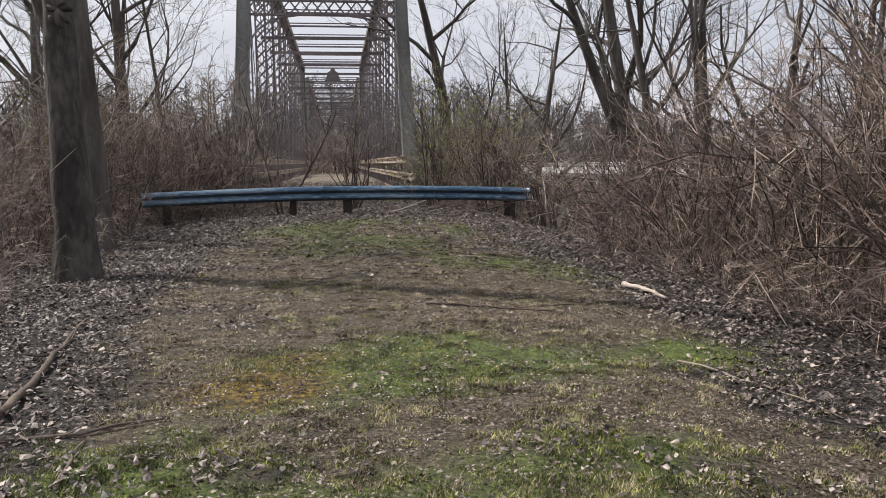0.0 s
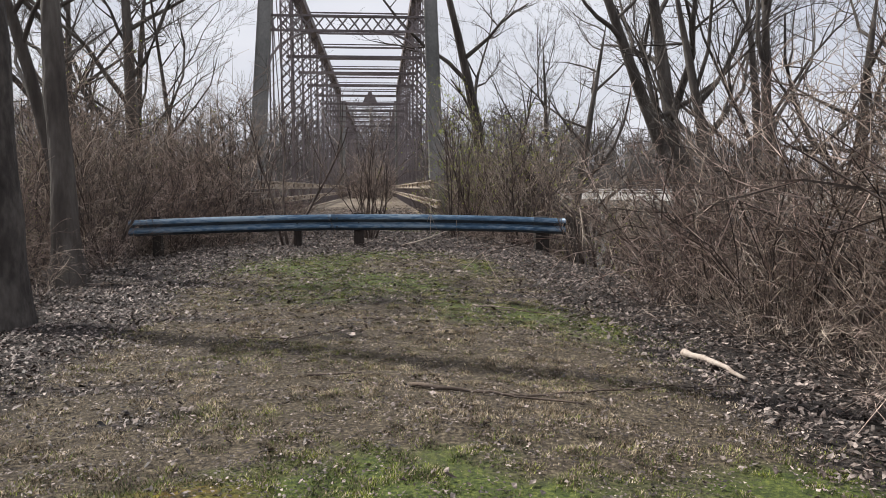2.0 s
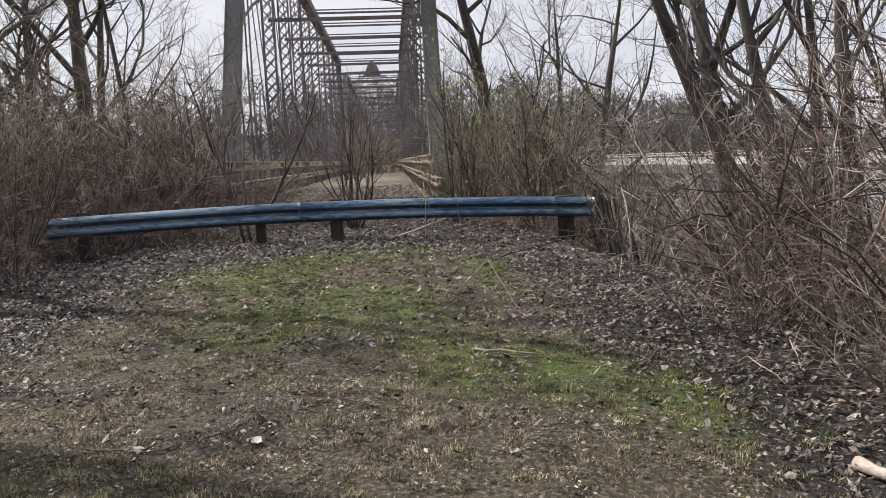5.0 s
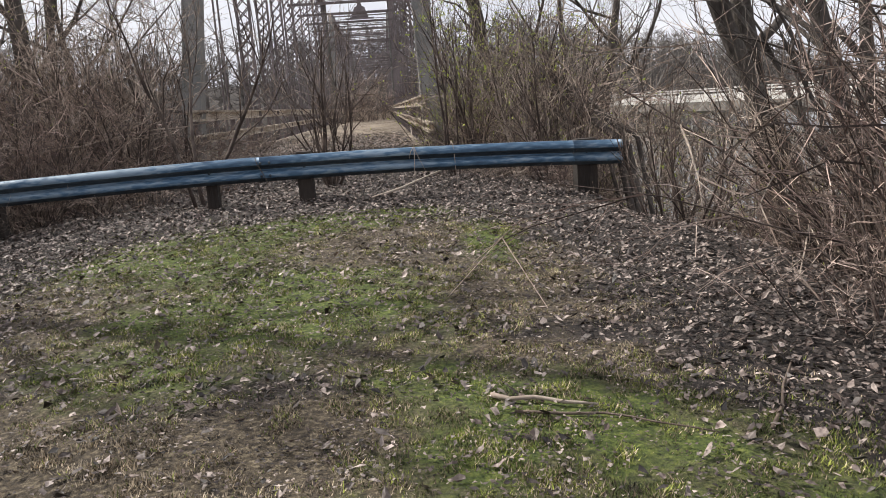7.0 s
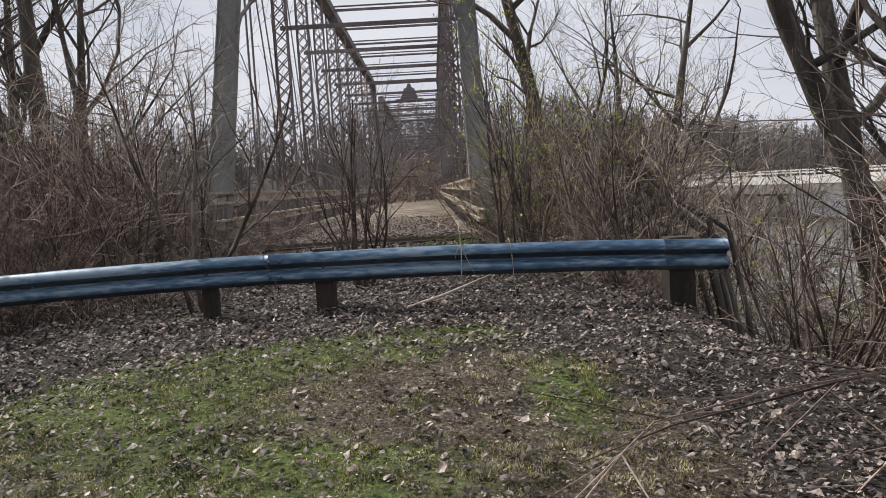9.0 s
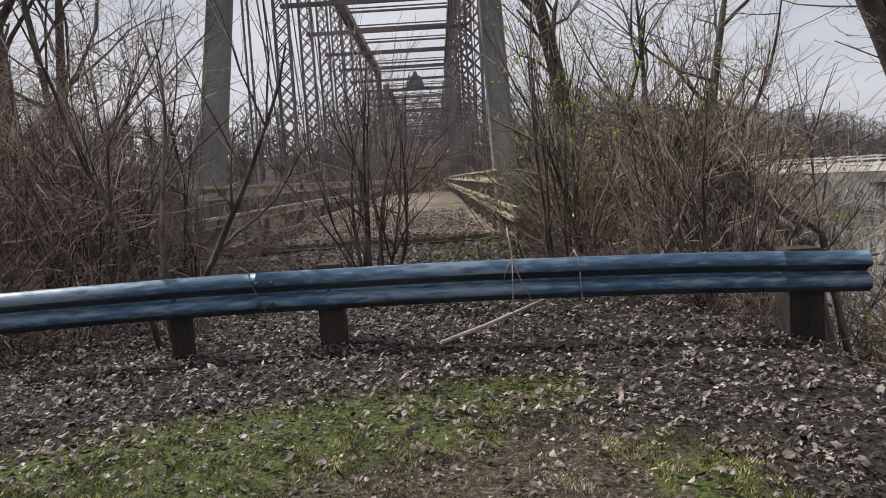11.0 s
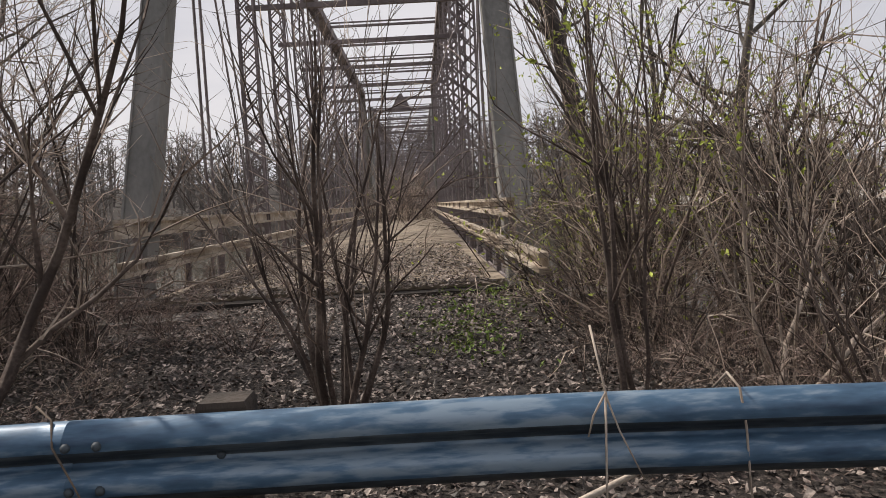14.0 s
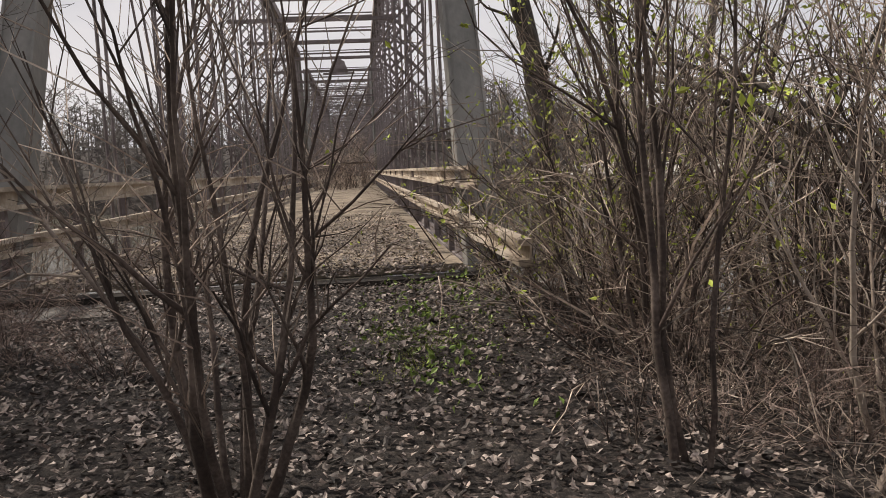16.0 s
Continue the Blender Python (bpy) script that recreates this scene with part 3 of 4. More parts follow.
def make_shrub(kind, label, twig, leaves=0.0, **how):
    a, b, tips = shrub_meshes(**how)
    ob = thing("shrub", label, "shrub", (0, 0, -200), "thicket shrubs")
    part("stem_clump", a.mesh("stem_clump", M_STEM, True), ob)["kind"] = "stuff"
    part("twig_haze", b.mesh("twig_haze", twig), ob)["kind"] = "stuff"
    if leaves:
        rng = random.Random(how["seed"] + 5)
        part("young_foliage", leaf_mesh([t for t in tips if rng.random() < leaves], rng, 0.048, M_BUD), ob, "sparse yellow-green young leaves")["kind"] = "stuff"
    SHRUBS[kind] = ob


make_shrub("tall", "tall bare brown shrub with dense fine twigs", M_TWIG, seed=11, tall=2.5, wide=1.7, stems=23, branches=7, twigs=5)
make_shrub("tall2", "tall bare reddish-brown shrub with dense twigs", M_TWIG_RED, seed=12, tall=2.4, wide=1.9, stems=23, branches=7, twigs=5, arch=0.3)
make_shrub("low", "low tangled bare thicket shrub", M_TWIG, seed=13, tall=1.5, wide=1.8, stems=24, branches=7, twigs=5, arch=0.6, thick=0.008)
make_shrub("low2", "low tangled reddish bare thicket shrub", M_TWIG_RED, seed=14, tall=1.6, wide=1.7, stems=24, branches=7, twigs=5, arch=0.5, thick=0.008)
make_shrub("arch", "arching bare shrub with long trailing shoots", M_TWIG, seed=15, tall=2.5, wide=2.4, stems=20, branches=8, twigs=5, arch=0.9, thick=0.010)
make_shrub("bud", "bare shrub with scattered yellow-green young leaves", M_TWIG, leaves=0.6, seed=16, tall=2.5, wide=1.8, stems=18, branches=7, twigs=4)
make_shrub("cane", "clump of pale upright dry canes", M_CANE, seed=17, tall=1.7, wide=0.9, stems=9, branches=2, twigs=2, thick=0.0065)
make_shrub("sapling", "tall slender bare saplings rising over the thicket", M_TWIG, seed=18, tall=4.4, wide=1.7, stems=7, branches=10, twigs=6, thick=0.017)
make_shrub("sapling2", "tall bare saplings with a few young leaves", M_TWIG, leaves=0.55, seed=19, tall=3.9, wide=1.9, stems=8, branches=10, twigs=5, thick=0.014)
placed = set()


def washed_out(x, y):
    """The scoured bank past the rail's end, where little grows and the river shows."""
    return 15.2 < y < 23 and abs(x - 4.7 - 0.355 * (y - 17.4)) < (0.8 if y < 19 else 0.6)


def plant(kind, x, y, scale=1.0, turn=None, lean=(0, 0), z=None):
    if washed_out(x, y):
        return None
    src = SHRUBS[kind]
    m = pose(x, y, height(x, y) if z is None else z, lean[0], lean[1], random.uniform(0, 360) if turn is None else turn)
    if kind not in placed:
        placed.add(kind)
        ob = src
        ob.matrix_basis = m
    else:
        ob = copy_thing(src, m)
    ob.scale = (scale * random.uniform(0.92, 1.08), scale * random.uniform(0.92, 1.08), scale)
    return ob


rng = random.Random(4)
# thicket on the river side
for i in range(3):
    for j in range(19):
        x, y = 4.75 + 1.05 * i + rng.gauss(0, 0.18), 2.0 + 0.84 * j + rng.gauss(0, 0.25)
        if i == 0:
            if 12.6 < y:
                continue
            plant(rng.choice(("low", "low2", "low", "low2")), x + 0.2, y, rng.uniform(0.72, 0.92))
        elif not (y > 15.2 and x < 6.6):
            plant(rng.choice(("tall2", "tall", "tall", "tall2", "tall")), x, y, rng.uniform(1.08, 1.36))
# thicket beyond the rail on both sides of the track
for i in range(9):
    for j in range(5):
        x, y = -9.0 + 0.95 * i + rng.gauss(0, 0.2), 18.5 + 1.35 * j + rng.gauss(0, 0.25)
        if x > -2.9 - 0.14 * (y - 18) or (y < 19.3 and x > -3.2):
            continue
        plant(rng.choice(("tall", "tall2", "low2", "low", "tall2", "arch")), x, y, rng.uniform(0.72, 0.98))
for i in range(7):
    for j in range(5):
        x, y = 3.1 + 0.95 * i + rng.gauss(0, 0.2), 18.6 + 1.35 * j + rng.gauss(0, 0.25)
        if x < 3.6 and y < 19.5 or rng.random() < (0.72 if 4.3 < x < 7.6 else 0.35):
            continue
        plant(rng.choice(("tall", "low2", "low", "bud", "bud", "arch") if x < 5.2 else ("tall", "tall2", "arch", "low2")), x, y, rng.uniform(0.72, 0.98))
for i in range(6):
    plant("tall2", -9.5 + 1.2 * i, 26.0 + rng.gauss(0, 0.3), 1.1, z=-1.2)
    plant("tall", 3.6 + 1.2 * i, 26.0 + rng.gauss(0, 0.3), 1.1, z=-1.2)
    plant("tall", -15.5 + 1.1 * i, 20.5 + rng.gauss(0, 0.8), 1.15)
for x, y, k in ((-3.4, 23.7, "tall2"), (-4.0, 23.5, "tall"), (-3.0, 24.3, "low2"),
                (5.75, 15.3, "tall2"), (6.2, 15.1, "arch"), (6.0, 16.5, "tall2"), (6.5, 16.9, "tall"), (5.7, 14.2, "low2"), (6.4, 18.2, "tall2"), (7.3, 19.3, "arch"), (7.6, 17.3, "tall"), (6.0, 14.8, "tall2"), (7.0, 14.6, "tall"), (6.2, 13.3, "arch"), (6.9, 16.0, "arch")):
    plant(k, x, y, rng.uniform(0.7, 0.85))
for x, y, k, sc in ((-1.9, 26.6, "low2", 0.5), (-1.7, 28.4, "low", 0.5), (-2.0, 30.2, "low2", 0.55)):
    plant(k, x, y, sc, z=DECK)
for k in range(8):
    plant(("tall", "tall2")[k % 2], -1.9 + 0.52 * k, 66 + 3.5 * (k * 5 % 4), 1.5, z=DECK)
for x, y in ((3.7, 26.8), (4.3, 28.4), (3.6, 29.6), (4.6, 30.5), (-4.2, 27.5), (-3.8, 29.5), (-5.2, 29.0)):
    plant("bud" if x > 0 else "tall", x, y, 1.75, z=-2.0 - 0.5 * (y - 26.8))
for x, y in [(-8.6 + 0.8 * k, 19.2 + 1.1 * (k * 3 % 4)) for k in range(8)] + [(-6.8, 25.2), (-5.6, 25.0), (-4.4, 25.2), (-7.8, 24.6)]:
    plant(rng.choice(("tall", "tall2", "tall2")), x + rng.gauss(0, 0.15), y, rng.uniform(0.95, 1.15))
for x, y, k in ((-2.0, 18.6, "low"), (-3.3, 18.5, "tall2"), (-4.1, 18.3, "low2"), (-2.6, 20.3, "tall2"), (-3.5, 19.9, "tall")):
    plant(k, x, y, rng.uniform(0.72, 0.88))
for x, y, k, sc in ((6.8, 20.6, "arch", 1.3), (7.6, 21.6, "tall2", 1.5), (5.9, 22.0, "arch", 1.25), (6.7, 23.0, "tall", 1.5), (5.0, 22.4, "tall2", 1.1), (7.4, 18.6, "tall2", 1.3),
                    (8.4, 20.0, "arch", 1.6), (8.2, 23.0, "tall", 1.7), (5.6, 19.3, "arch", 0.9), (4.75, 17.05, "arch", 0.42), (4.4, 16.85, "low2", 0.42), (9.2, 22.0, "tall2", 1.8), (4.6, 19.6, "tall", 0.85)):
    plant(k, x, y, sc)
for x, y in ((-2.3, 19.3), (-3.4, 20.6), (-4.4, 19.4), (-5.4, 18.9), (-3.9, 22.3), (-6.2, 20.4)):
    plant("sapling", x, y, rng.uniform(0.75, 0.95))
for k in range(26):
    side = k % 3 == 0
    x = rng.uniform(3.4, 9.5) if side else rng.uniform(-9.5, -2.2)
    y = rng.uniform(18.6, 25.0)
    plant(rng.choice(("sapling", "sapling2", "sapling")), x, y, rng.uniform(0.75, 1.05))
for k in range(12):
    plant("sapling", rng.uniform(5.8, 9.5), rng.uniform(5, 17), rng.uniform(0.7, 0.95))
    plant("sapling", rng.uniform(-9, -4.6), rng.uniform(6, 17), rng.uniform(0.75, 1.0))
# taller growth low on both banks, its tops level with the thicket
def bank_growth(label, spots):
    """Uncountable bank growth as one mesh, from the kinds above."""
    mats, verts, faces, slots = [M_STEM, M_TWIG, M_BUD], [], [], []
    names = [m.name for m in mats]
    for kind, x, y, scale in spots:
        m = np.array(pose(x, y, height(x, y), 0, 0, rng.uniform(0, 360)))[:3]
        for child in SHRUBS[kind].children:
            me = child.data
            co = np.empty(len(me.vertices) * 3)
            me.vertices.foreach_get("co", co)
            slot = names.index(me.materials[0].name) if me.materials[0].name in names else 1
            base = len(verts)
            verts += (co.reshape(-1, 3) * scale @ m[:, :3].T + m[:, 3]).tolist()
            faces += [tuple(base + v for v in p.vertices) for p in me.polygons]
            slots += [slot] * len(me.polygons)
    me = mesh_of("bank_growth", verts, faces, mats[0])
    for m in mats[1:]:
        me.materials.append(m)
    me.polygons.foreach_set("material_index", slots)
    return tagged(new("bank_growth", me), label, "thicket", kind="stuff")


spots = []
for k in range(40):
    x, y = rng.uniform(5.6, 14.5), rng.uniform(16.5, 30.0)
    if not washed_out(x, y):
        spots.append((rng.choice(("sapling", "sapling2", "sapling")), x, y, rng.uniform(1.2, 1.55) if y > 20 or x > 8 else rng.uniform(0.95, 1.2)))
for k in range(44):
    x, y = rng.uniform(5.5, 11.5), rng.uniform(21.0, 26.5)
    if not washed_out(x, y):
        spots.append((rng.choice(("sapling", "sapling2", "sapling2")), x, y, rng.uniform(1.0, 1.2) if x < 5.6 else rng.uniform(1.45, 1.85)))
for k in range(24):
    spots.append((rng.choice(("tall", "tall2", "arch")), rng.uniform(7.4, 10.5), rng.uniform(3, 15), rng.uniform(1.25, 1.6)))
bank_growth("dense bare saplings and brush on the river bank", spots)
bank_growth("tall bare saplings on the causeway's wooded slope",
            [(rng.choice(("sapling", "sapling", "sapling2")), rng.uniform(-15, -5.0), rng.uniform(15, 29), rng.uniform(0.95, 1.35)) for k in range(40)])
# left side of the causeway
for i in range(3):
    for j in range(13):
        x, y = -3.9 - 1.15 * i + rng.gauss(0, 0.2), 3.0 + 1.15 * j + rng.gauss(0, 0.3)
        if i == 0 and (9.2 < y < 12 or rng.random() < 0.35):
            continue
        plant(rng.choice(("low", "low2", "tall2", "tall", "arch") if i else ("low", "low2")), x, y, rng.uniform(0.75, 1.0))
# single bushes by the track
plant("bud", 2.95, 22.2, 0.85, 75)
plant("bud", 3.4, 23.4, 0.95, 20)
plant("cane", 2.5, 19.9, 0.6, 0)
plant("cane", 3.6, 19.3, 1.05, 90)
plant("cane", -1.9, 19.0, 0.8, 30)
plant("low", 4.35, 17.05, 0.42, 15)
plant("low2", 3.9, 17.8, 0.45, 15)
plant("low2", -2.5, 18.4, 0.7, 60)
plant("low", -3.4, 18.0, 0.7, 160)
plant("low2", -0.9, 18.5, 0.45, 160)
plant("low2", -0.4, 21.6, 0.5, 10)
for x, y, k, sc in ((2.9, 19.9, "low2", 0.42), (3.15, 20.5, "low", 0.5), (3.5, 19.7, "low2", 0.5), (3.75, 20.4, "low", 0.55), (4.0, 19.7, "low2", 0.5), (3.3, 18.9, "low", 0.4), (3.9, 18.7, "low2", 0.45),
                    (3.0, 21.6, "low2", 0.5), (3.5, 21.3, "low2", 0.5), (4.3, 22.2, "low", 0.6), (-1.7, 23.0, "low2", 0.5), (-2.3, 22.4, "tall2", 0.55), (-2.5, 23.8, "low2", 0.65), (-1.9, 24.1, "low", 0.5), (-1.2, 22.2, "low2", 0.4), (-1.3, 20.4, "low", 0.4), (-1.9, 21.8, "tall2", 0.55)):
    plant(k, x, y, sc)


def bush(x, y, label, seed, stems, tall, spread, girth, leaf=0.0, material=None):
    """A bush close to the path, each main stem a piece of its own."""
    rng = random.Random(seed)
    ob = thing("bush", label, "shrub", (x, y, height(x, y)), "bushes by the track")
    fine, tips = Build(), []
    for k in range(stems):
        w = 2 * math.pi * (k + rng.random() * 0.7) / stems
        o = rng.uniform(0.25, 1.0) * spread
        h = tall * rng.uniform(0.75, 1.05)
        pts = wander(rng, (math.cos(w) * 0.07, math.sin(w) * 0.07, -0.1), (math.cos(w) * o, math.sin(w) * o, 1), h, 9, 0.075, 0.03)
        r = girth * rng.uniform(0.6, 1.15)
        g = Build()
        g.tube(pts, [r * (1 - 0.092 * i) for i in range(10)], 7, False)
        for _ in range(6):
            i = rng.randint(2, 7)
            p = pts[i].lerp(pts[i + 1], rng.random())
            d = (pts[i + 1] - pts[i]).normalized() + Vector((rng.gauss(0, 0.45), rng.gauss(0, 0.45), rng.gauss(0.15, 0.25)))
            q = wander(rng, p, d, h * rng.uniform(0.25, 0.5), 5, 0.12, 0.04)
            b = r * (1 - 0.09 * i) * 0.55
            g.tube(q, [b * (1 - 0.14 * m) for m in range(6)], 5, False)
            for _ in range(7):
                m = rng.randint(0, 4)
                s = q[m].lerp(q[m + 1], rng.random())
                e = wander(rng, s, (q[m + 1] - q[m]).normalized() + Vector((rng.gauss(0, 0.6), rng.gauss(0, 0.6), rng.gauss(0.2, 0.4))), h * rng.uniform(0.08, 0.22), 2, 0.15)
                fine.tube(e, [max(0.0025, b * 0.4), max(0.002, b * 0.3), 0.0012], 3, False)
                tips.append(e[-1])
        part("stem", g.mesh("stem", material or M_STEM, True), ob)
    part("twig_haze", fine.mesh("twig_haze", M_TWIG), ob)["kind"] = "stuff"
    if leaf:
        part("young_foliage", leaf_mesh([t for t in tips if rng.random() < leaf], rng, 0.046, M_BUD, most=6), ob)["kind"] = "stuff"
    return ob


bush(0.70, 19.5, "vase-shaped bare bush with dark stems beside the track", 51, 11, 2.5, 0.62, 0.026)
bush(-0.92, 17.95, "leaning dark-stemmed sapling behind the guardrail", 52, 3, 3.2, 0.5, 0.036)
bush(-2.75, 20.8, "bare multi-stemmed bush in the thicket", 53, 7, 2.8, 0.6, 0.03)
bush(2.62, 19.5, "slender upright sapling with a few young leaves", 54, 3, 3.4, 0.12, 0.022, 0.4)
bush(3.1, 21.1, "upright bare bush with a few young leaves", 55, 6, 3.4, 0.3, 0.024, 0.5)
bush(3.75, 19.8, "pale-stemmed bush leaning over the rail", 56, 4, 2.6, 0.5, 0.017, 0.0, M_CANE)
bush(3.45, 22.4, "bush with fresh yellow-green young leaves", 64, 8, 3.0, 0.5, 0.02, 0.95)
bush(4.25, 21.6, "bush dotted with yellow-green young leaves", 65, 8, 2.9, 0.6, 0.02, 0.9)
bush(4.9, 22.9, "bush dotted with yellow-green young leaves", 67, 6, 2.7, 0.5, 0.02, 1.0)
bush(4.85, 15.9, "dark many-stemmed bush at the bank edge", 57, 9, 2.4, 0.55, 0.030)
bush(-3.9, 16.4, "bare bush with arching stems beside the rail end", 58, 8, 2.2, 0.7, 0.018)
bush(3.95, 18.75, "tangled bare bush behind the rail end", 59, 8, 2.3, 0.7, 0.02)
bush(6.05, 18.4, "bare bush on the steep river bank", 60, 9, 3.0, 0.6, 0.024)
bush(6.95, 20.2, "bare bush low on the river bank", 61, 9, 3.6, 0.6, 0.026)
bush(4.55, 20.9, "dark-stemmed bush on the river bank", 62, 8, 3.2, 0.6, 0.026, 0.15)
bush(5.5, 13.9, "low dark bush at the edge of the leaf litter", 63, 7, 1.7, 0.7, 0.018)


def tree_meshes(seed, tall, girth, lean=(0, 0), fork=0.4, limbs=9, fine=1.0, spread=0.7, low=0.25):
    """Bare tree: tapered trunk, limbs, and branches down to twigs."""
    rng = random.Random(seed)
    t, c, w = Build(), Build(), Build()
    n = 11
    d = Vector((lean[0], lean[1], 1)).normalized()
    pts, p = [], Vector((0, 0, -0.6))
    for i in range(n + 1):
        pts.append(p.copy())
        d = (d + Vector((rng.gauss(0, 0.035), rng.gauss(0, 0.035), 0.01))).normalized()
        p = p + d * (tall + 0.6) / n
    rad = [girth * (1.75 if i == 0 else 1.04 if i == 1 else (1 - i / n) ** 0.75 * 0.98 + 0.03) for i in range(n + 1)]
    dense, dr = [], []
    for i in range(n):
        for k in range(3):
            dense.append(pts[i].lerp(pts[i + 1], k / 3))
            dr.append((rad[i] + (rad[i + 1] - rad[i]) * k / 3) * (1 + 0.035 * rng.gauss(0, 1)))
    t.tube(dense + [pts[-1]], dr + [rad[-1]], 12)

    def grow(start, way, length, r, level):
        seg = 5 if level < 2 else 3
        q = wander(rng, start, way, length, seg, 0.17 if level < 2 else 0.22, 0.06)
        (c if level < 2 else w).tube(q, [max(0.003, r * (1 - 0.8 * i / seg)) for i in range(seg + 1)], 6 if level == 0 else 4 if level == 1 else 3, False)
        if level >= 3:
            return
        kids = int(round((5, 5, 4)[level] * fine))
        for _ in range(kids):
            i = rng.randint(1, seg - 1)
            s = q[i].lerp(q[i + 1], rng.random())
            d2 = (q[i + 1] - q[i]).normalized() + Vector((rng.gauss(0, 0.6), rng.gauss(0, 0.6), rng.gauss(0.12, 0.4)))
            grow(s, d2, length * rng.uniform(0.3, 0.6), r * (1 - 0.7 * i / seg) * 0.5, level + 1)

    for k in range(limbs):
        f = low + (0.97 - low) * (k + rng.random()) / limbs
        i = min(n - 1, int(f * n))
        s = pts[i].lerp(pts[i + 1], f * n - i)
        a = rng.uniform(0, 2 * math.pi)
        way = Vector((math.cos(a) * spread, math.sin(a) * spread, rng.uniform(0.35, 1.0)))
        grow(s, way, tall * rng.uniform(0.25, 0.5) * (1.15 - 0.6 * f), max(0.02, rad[i] * rng.uniform(0.35, 0.6)), 0)
    return t, c, w


def make_tree(x, y, label, bark, z=None, seed=1, **how):
    t, c, w = tree_meshes(seed, **how)
    ob = thing("tree", label, "tree", (x, y, height(x, y) if z is None else z), "bare bank trees")
    part("trunk", t.mesh("trunk", bark, True), ob)
    part("crown", c.mesh("crown", M_BARK, True), ob)
    part("twig_haze", w.mesh("twig_haze", M_BARK), ob)["kind"] = "stuff"
    return ob


make_tree(-3.0, 10.55, "stout smooth grey bare tree trunk in leaf litter", M_BARK_GREY, seed=31, tall=14, girth=0.235, lean=(-0.01, 0), limbs=7, low=0.6)
make_tree(-3.75, 14.2, "bare forked tree with dark furrowed bark", M_BARK, seed=32, tall=12, girth=0.2, lean=(-0.04, 0.02), limbs=9, low=0.42)
make_tree(-4.0, 15.6, "slender bare tree leaning over the bank", M_BARK, seed=33, tall=10, girth=0.13, lean=(-0.12, 0.0), limbs=9, low=0.25)
make_tree(-6.1, 26.0, "bare tree with dark trunk and spreading limbs", M_BARK, z=-3.0, seed=34, tall=13, girth=0.3, lean=(-0.03, 0), limbs=11, low=0.3)
make_tree(-4.6, 24.6, "slim bare tree beside the bridge", M_BARK, z=-2.0, seed=35, tall=10, girth=0.10, lean=(0.05, 0), limbs=9, low=0.3)
make_tree(-11.8, 34.0, "bare river bank tree with twisted limbs", M_BARK, z=-5.6, seed=36, tall=16, girth=0.34, limbs=11, low=0.35)
make_tree(-9.6, 27.5, "bare bank tree with thick spreading dark limbs", M_BARK, z=-4.5, seed=47, tall=16, girth=0.32, lean=(0.06, 0), limbs=13, low=0.3, spread=1.0)
make_tree(-7.4, 31.0, "bare tree with crooked limbs by the river", M_BARK, z=-5.5, seed=48, tall=15, girth=0.24, lean=(-0.05, 0), limbs=12, low=0.35, spread=0.9)
make_tree(-8.8, 20.0, "bare tree with several dark limbs", M_BARK, seed=37, tall=12, girth=0.2, lean=(0.03, 0), limbs=10, low=0.3)
make_tree(5.2, 31.0, "broken dark tree trunk with a bare crown", M_BARK, z=-5.5, seed=38, tall=17, girth=0.33, lean=(-0.03, 0), limbs=8, low=0.35)
make_tree(8.5, 38.0, "slender bare tree at the water's edge", M_BARK, z=-5.6, seed=39, tall=14, girth=0.24, lean=(0.05, 0), limbs=10, low=0.4)
make_tree(9.1, 34.5, "bare tree with a wide forked crown", M_BARK, z=-5.6, seed=40, tall=14, girth=0.28, lean=(0.02, 0), limbs=11, low=0.4, spread=1.0)
make_tree(12.1, 24.0, "leaning bare tree with rough dark bark", M_BARK, z=-4.0, seed=41, tall=16, girth=0.29, lean=(-0.42, 0), limbs=8, low=0.4)
make_tree(11.0, 24.6, "leaning bare tree with rough bark", M_BARK, z=-4.3, seed=42, tall=16, girth=0.34, lean=(-0.2, 0), limbs=8, low=0.4)
make_tree(8.9, 17.8, "straight bare tree rising from the thicket", M_BARK, seed=43, tall=14, girth=0.26, lean=(0.0, 0), limbs=9, low=0.4)
make_tree(10.9, 18.6, "leaning bare tree rising from the thicket", M_BARK, seed=44, tall=14, girth=0.29, lean=(-0.3, 0), limbs=9, low=0.4)
make_tree(12.8, 20.5, "bare forked tree above the thicket", M_BARK, seed=45, tall=14, girth=0.34, lean=(0.02, 0), limbs=10, low=0.3)
make_tree(14.6, 21.5, "tall bare tree with a pair of trunks behind the thicket", M_BARK, seed=49, tall=15, girth=0.34, lean=(0.03, 0), limbs=11, low=0.3)
make_tree(11.9, 22.5, "straight bare tree with peeling bark", M_BARK, seed=50, tall=15, girth=0.26, lean=(0.0, 0), limbs=10, low=0.35)
make_tree(13.2, 16.5, "bare tree with many fine branches", M_BARK, seed=46, tall=13, girth=0.3, lean=(-0.05, 0), limbs=12, low=0.3)


